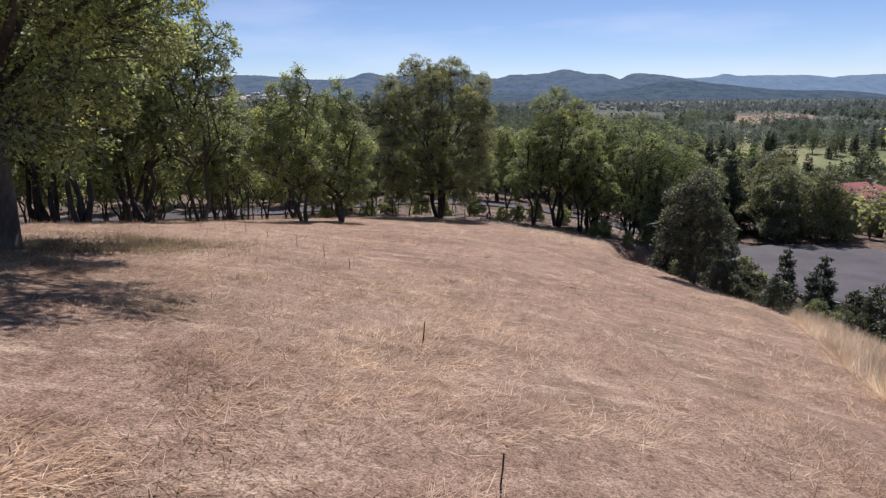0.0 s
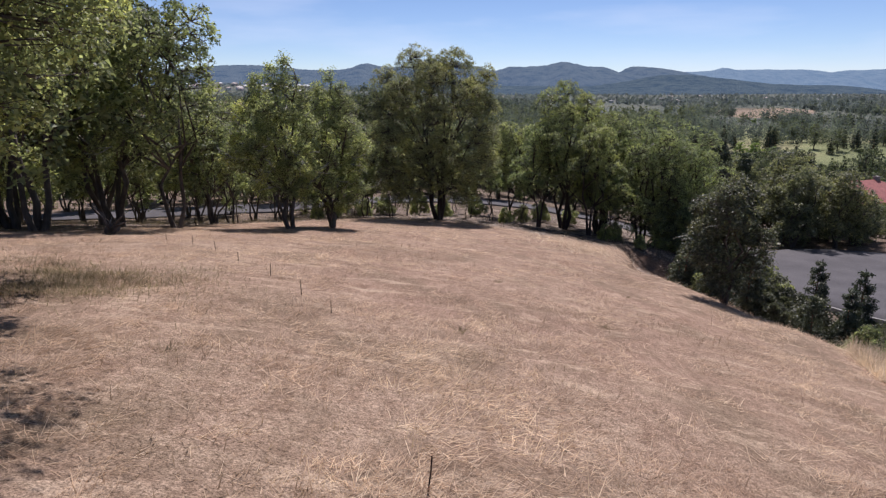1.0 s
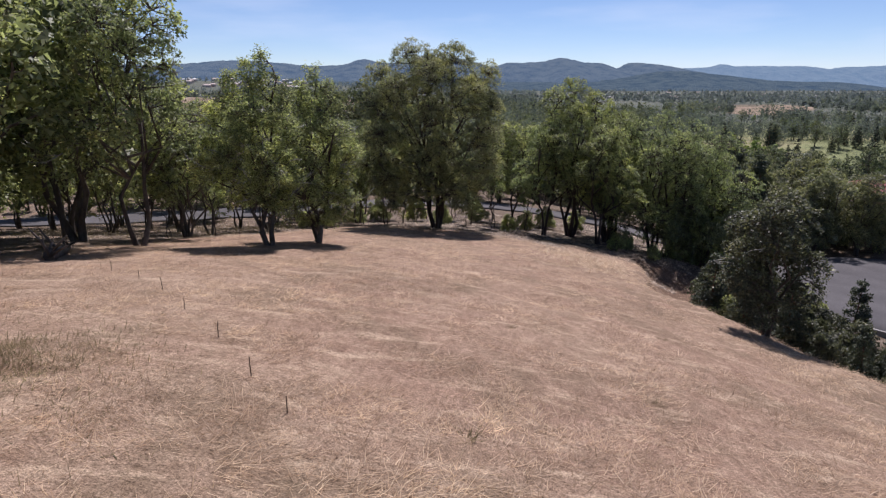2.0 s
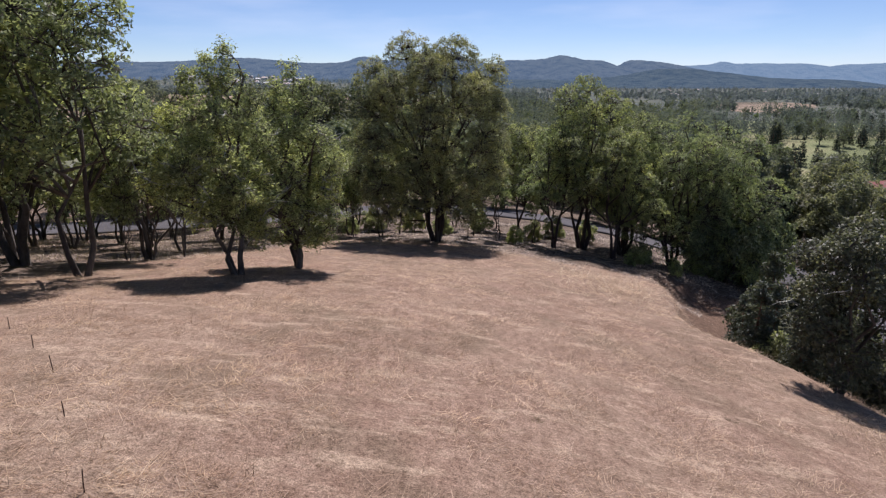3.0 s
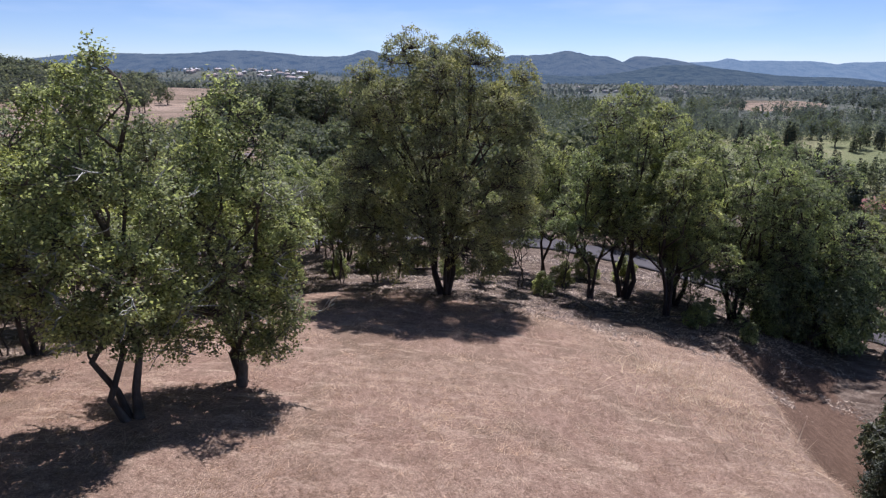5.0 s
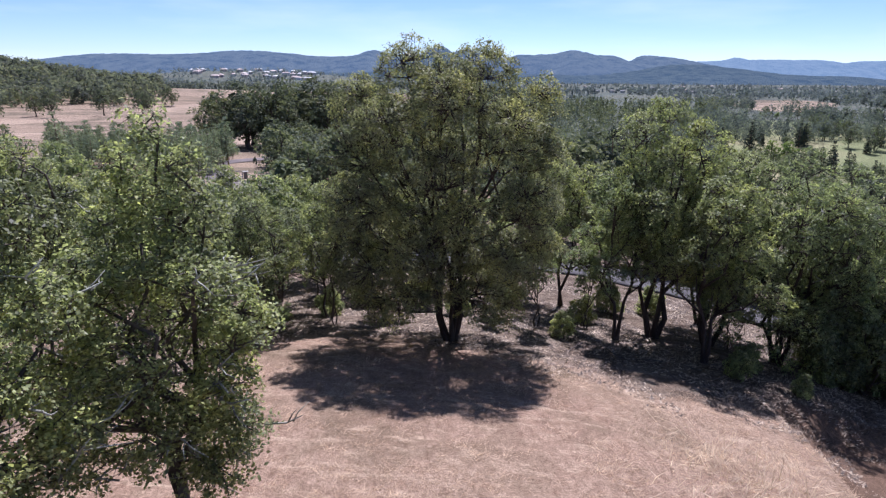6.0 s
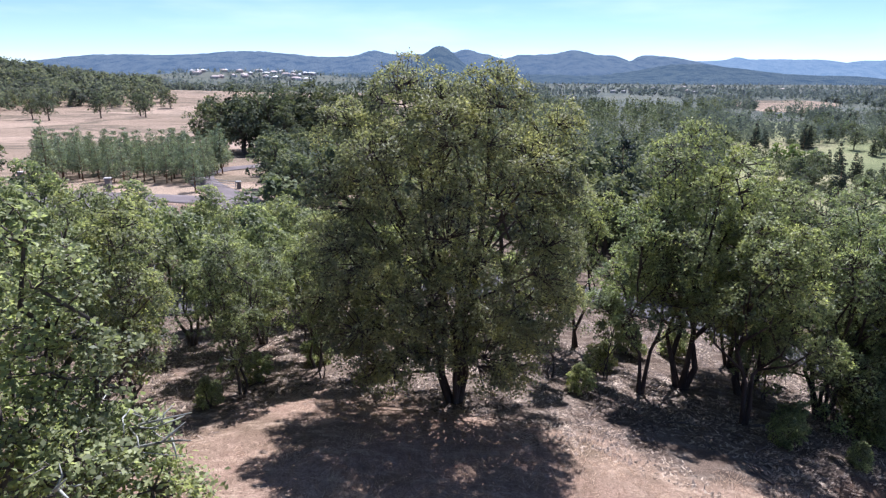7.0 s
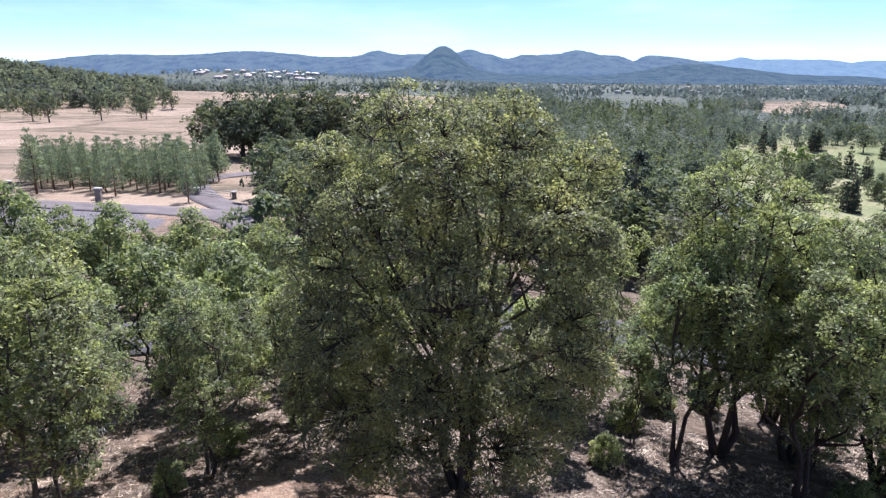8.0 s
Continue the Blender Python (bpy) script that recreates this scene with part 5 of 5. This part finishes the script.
def house(name, x, y, turn, w, d, wall_h, roof_h, wall_mat, roof_mat, label, windows=4, lift=0.0, fine=False):
    """A low house with a hipped roof, eaves, windows and a door."""
    t = thing(name, pose(x, y, surface(x, y) + lift, 0, 0, turn), label, "house")
    bm = bmesh.new()
    box(bm, -w / 2, -d / 2, -1.5, w / 2, d / 2, wall_h)
    part("wall", bm, wall_mat, t)
    e = 0.7
    a, b, r = w / 2 + e, d / 2 + e, max(0.5, w / 2 - d / 2)
    verts = [(-a, -b, wall_h), (a, -b, wall_h), (a, b, wall_h), (-a, b, wall_h), (-a, -b, wall_h + 0.2), (a, -b, wall_h + 0.2), (a, b, wall_h + 0.2), (-a, b, wall_h + 0.2), (-r, 0, wall_h + roof_h), (r, 0, wall_h + roof_h)]
    faces = [(3, 2, 1, 0), (0, 1, 5, 4), (1, 2, 6, 5), (2, 3, 7, 6), (3, 0, 4, 7), (4, 5, 9, 8), (5, 6, 9), (6, 7, 8, 9), (7, 4, 8)]
    roof = mesh_object("roof", verts, faces, roof_mat, t, smooth=False)
    for i in range(windows):
        wx = -w / 2 + w * (i + 0.5) / windows
        for sy in (-1, 1):
            bm = bmesh.new()
            box(bm, wx - 0.7, sy * d / 2 - 0.04, 0.9, wx + 0.7, sy * d / 2 + 0.04, min(2.1, wall_h - 0.3))
            pane = part("window", bm, GLASS, t, "dark window pane")
            for dx in (-0.74, 0.74) if fine else ():
                bm = bmesh.new()
                box(bm, wx + dx - 0.05, sy * d / 2 - 0.07, 0.85, wx + dx + 0.05, sy * d / 2 + 0.07, 2.15)
                part("window_frame", bm, WHITE_WALL, pane, "white window frame")
    if fine:
        bm = bmesh.new()
        box(bm, w * 0.2 - 0.5, -0.45, wall_h + roof_h - 0.9, w * 0.2 + 0.5, 0.45, wall_h + roof_h + 0.7, 0.04)
        part("chimney", bm, STONE, roof)
        bm = bmesh.new()
        box(bm, w / 2 - 0.03, -0.5, 0, w / 2 + 0.05, 0.5, 2.05, 0.01)
        door = part("door", bm, DARK_WOOD, t)
        bm = bmesh.new()
        box(bm, w / 2 + 0.05, 0.34, 0.98, w / 2 + 0.11, 0.44, 1.06, 0.01)
        part("door_handle", bm, CAP, door)
    return t


house("house", 84.5, 136, 18, 22, 13, 3.0, 3.6, STUCCO, ROOF_RED, "long low house under a dark red hipped roof", 5, 1.0, True)
rng = np.random.default_rng(31)
for i in range(36):
    y = 1500 + 380 * rng.random()
    house("valley_house", y * (-0.41 + 0.19 * rng.random() ** 0.8), y, rng.random() * 180, 8 + 11 * rng.random(), 7 + 4 * rng.random(), 4 + 2 * rng.random(), 3, PINK_WALL if i % 3 else WHITE_WALL, PINK_WALL if i % 2 else WHITE_WALL, "pale building in a far town", 3)
for i in range(34):
    y = 950 + 1500 * rng.random()
    x = y * (-0.05 + 0.85 * rng.random())
    house("valley_house", x, y, rng.random() * 180, 8 + 9 * rng.random(), 7 + 3 * rng.random(), 3.0 + 1.2 * rng.random(), 1.8, STUCCO, GREY_ROOF if rng.random() < 0.6 else PINK_WALL, "small pale building on the valley floor", 3)


# ------------------------------------------------------------------ dry grass and litter
def blades(name, spots, length, width, lean, mat, label, seed, vary=0.35):
    """Thin bent blades, each a narrow kite, standing or lying on the land."""
    rng = np.random.default_rng(seed)
    k = len(spots)
    base = np.array([(x, y, surface(x, y) - 0.01) for x, y in spots])
    w = np.array([6.0 * noise.noise((x * 0.45, y * 0.45, seed)) + 3.0 * noise.noise((x * 1.9, y * 1.9, seed + 2)) for x, y in spots]) + rng.normal(0, 1.2, k)
    tilt = np.clip(np.abs(rng.normal(lean, vary, k)), 0.05, 1.5)
    ln = length * (0.5 + rng.random(k))
    d = np.stack([np.cos(w) * np.sin(tilt), np.sin(w) * np.sin(tilt), np.cos(tilt)], 1)
    v = rng.random(k) * 2 * np.pi
    s = np.stack([-np.sin(w), np.cos(w), np.zeros(k)], 1) + 0.35 * np.stack([np.cos(v), np.sin(v), np.zeros(k)], 1)
    s /= np.linalg.norm(s, axis=1)[:, None] + 1e-6
    s *= (width * (0.6 + 0.8 * rng.random(k)))[:, None] / 2
    tip = base + d * ln[:, None] - np.array([0, 0, 0.12]) * (ln * np.sin(tilt))[:, None]
    tip[:, 2] = np.maximum(tip[:, 2], base[:, 2] + 0.012)
    return tagged(quads_object(name, np.stack([base - s * 0.8, base + s * 0.8, tip], 1), mat), label, "grass", kind="stuff")


def field_spots(n, seed, y0, y1, power=1.0, patch=0.0):
    rng = np.random.default_rng(seed)
    out = []
    while len(out) < n:
        y = y0 + (y1 - y0) * rng.random() ** power
        x = -16 + 29 * rng.random()
        if abs(x) > 0.75 * (y + 3) + 2 or x > rim(y) + 1.0 or y > edge_of_wood(x) + 1:
            continue
        if patch and 0.25 + noise.noise((x * 0.7, y * 0.7, 12.5)) + 0.5 * noise.noise((x * 2.1, y * 2.1, 3.3)) < patch * rng.random():
            continue
        out.append((x, y))
    return out


blades("dry_grass", field_spots(190000, 1, 2.5, 47, 1.8, 0.22), 0.26, 0.011, 1.42, STRAW, "mown dry straw-coloured grass", 1, 0.1)
DRIFT = straw_material("brown_stubble", (0.22, 0.16, 0.1), (0.37, 0.28, 0.18), (0.52, 0.41, 0.28), 0.45)


def drift_spots(n, seed):
    return [(x, y) for x, y in field_spots(n, seed, 2.5, 45, 1.5) if noise.noise((x * 0.33, y * 0.24, 21.0)) + 0.4 * noise.noise((x * 1.4, y * 1.4, 5.0)) > 0.12]


blades("brown_stubble", drift_spots(90000, 12), 0.15, 0.012, 1.15, DRIFT, "short olive-brown stubble in drifts across the field", 12, 0.3)
blades("dry_grass_tufts", field_spots(60000, 2, 2.5, 46, 1.6, 0.6), 0.3, 0.010, 1.2, STRAW, "taller pale tufts of dry grass", 2, 0.2)


def weed_spots(n, seed):
    rng = np.random.default_rng(seed)
    out = []
    while len(out) < n:
        x, y = -7.0 + 1.3 * rng.normal(), 14.3 + 1.3 * rng.normal()
        if noise.noise((x * 0.8, y * 0.8, 4.4)) > 0.25 * rng.normal():
            out.append((x, y))
    return out


blades("green_weeds", weed_spots(14000, 3), 0.16, 0.012, 1.0, WEED, "half-dry grey-green weeds under the oak", 3)


def edge_spots(n, seed):
    rng = np.random.default_rng(seed)
    out = []
    while len(out) < n:
        y = 9 + 13.5 * rng.random()
        x = 7.4 + (y - 10.8) * 0.4 + 4.0 * rng.random() ** 1.3
        if noise.noise((x * 0.5, y * 0.5, 8.1)) > -0.3 and x < rim(y) + 3:
            out.append((x, y))
    return out


blades("tall_pale_grass", edge_spots(42000, 4), 0.55, 0.012, 0.75, GOLD_STRAW, "tall pale gold grass along the field's edge", 4)


def litter_spots(n, seed):
    rng = np.random.default_rng(seed)
    out = []
    while len(out) < n:
        x, y = -30 + 52 * rng.random(), 36 + 26 * rng.random()
        if y > edge_of_wood(x) - 2.5 * rng.random() and x < rim(y) + 6 and noise.noise((x * 0.5, y * 0.5, 6.6)) > -0.25:
            out.append((x, y))
    return out


blades("leaf_litter", litter_spots(135000, 5), 0.16, 0.11, 1.3, LITTER, "fallen leaves and dry grass under the trees", 5, 0.15)
blades("undergrowth", [(x, y) for x, y in litter_spots(30000, 6) if x < -7], 0.3, 0.015, 0.6, WEED, "half-dry undergrowth beneath the oaks", 6)


def stick(x, y, length, turn):
    z = surface(x, y)
    t = thing("fallen_branch", pose(x, y, z + 0.04, 0, 0, turn), "dry fallen branch lying on the ground", "branch")
    verts, faces = [], []
    tube(verts, faces, [(-length / 2, 0, 0), (0, 0.06 * length, 0.03), (length / 2, -0.02, 0.02)], [0.035, 0.026, 0.01], 6)
    tube(verts, faces, [(0, 0.06 * length, 0.03), (0.2 * length, 0.2 * length, 0.08)], [0.018, 0.006], 5)
    mesh_object("wood", verts, faces, DARK_WOOD, t)


rng = np.random.default_rng(77)
for i in range(26):
    x = -20 + 34 * rng.random()
    y = max(38, edge_of_wood(x) + 0.5) + 8 * rng.random()
    if x < rim(y):
        stick(x, y, 0.7 + 1.5 * rng.random(), rng.random() * 360)


def fallen_log():
    """A dead trunk with its torn roots at one end and broken boughs, lying at the grove's edge."""
    a, e = Vector((-11.5, 25.0, 0)), Vector((-13.7, 29.4, 0))
    t = thing("fallen_log", pose(a.x, a.y, surface(a.x, a.y)), "dark dead tree trunk lying at the grove's edge", "log")
    r = np.random.default_rng(88)
    d = e - a
    pts = []
    for i in range(7):
        p = a + d * i / 6 + Vector((r.normal() * 0.07, r.normal() * 0.07, 0))
        pts.append(Vector((p.x - a.x, p.y - a.y, surface(p.x, p.y) - surface(a.x, a.y) + 0.14)))
    verts, faces = [], []
    tube(verts, faces, pts, [0.2, 0.17, 0.16, 0.14, 0.12, 0.1, 0.05], 9)
    mesh_object("log_trunk", verts, faces, DARK_WOOD, t)
    for k in range(9):
        verts, faces = [], []
        s = pts[0] if k < 5 else pts[k - 3]
        q = Vector((r.normal(), r.normal(), 0.4 + abs(r.normal()))).normalized() * (0.5 + 0.5 * r.random())
        tube(verts, faces, [s, s + q * 0.5 + Vector(r.normal(size=3)) * 0.05, s + q], [0.06, 0.04, 0.012], 5)
        mesh_object("root" if k < 5 else "broken_bough", verts, faces, DARK_WOOD, t)


fallen_log()


def stalk_spots(n, seed):
    rng = np.random.default_rng(seed)
    return [(6.6 + 1.1 * rng.normal(), 37.6 + 1.9 * rng.normal()) for _ in range(n)]


blades("pale_stalks", stalk_spots(1300, 8), 0.6, 0.02, 1.15, GOLD_STRAW, "long pale dry stalks lying in the grass", 8, 0.25)


def tuft(x, y, s, seed):
    """A small dense tuft of half-dry weeds."""
    r = np.random.default_rng(seed)
    k = 70
    base = np.stack([r.normal(0, 0.1, k), r.normal(0, 0.1, k), np.zeros(k)], 1)
    tip = base * 2.2 + np.stack([r.normal(0, 0.08, k), r.normal(0, 0.08, k), 0.05 + 0.1 * r.random(k)], 1)
    side = np.stack([r.normal(0, 1, k), r.normal(0, 1, k), np.zeros(k)], 1)
    side *= 0.007 / np.linalg.norm(side, axis=1)[:, None]
    ob = quads_object("weed_tuft", np.stack([base - side, base + side, tip], 1) * s, WEED)
    ob.matrix_basis = pose(x, y, surface(x, y) - 0.01)
    return tagged(ob, "small grey-green weed tuft in dry grass", "grass tuft", "weed tufts")


for i, (x, y, s) in enumerate(((0.1, 14.5, 0.8), (2.4, 9.4, 0.5), (-1.6, 7.6, 0.45), (3.3, 17.2, 0.55), (-3.4, 11.2, 0.55), (1.2, 20.8, 0.6), (5.2, 22.6, 0.55))):
    tuft(x, y, s, 300 + i)
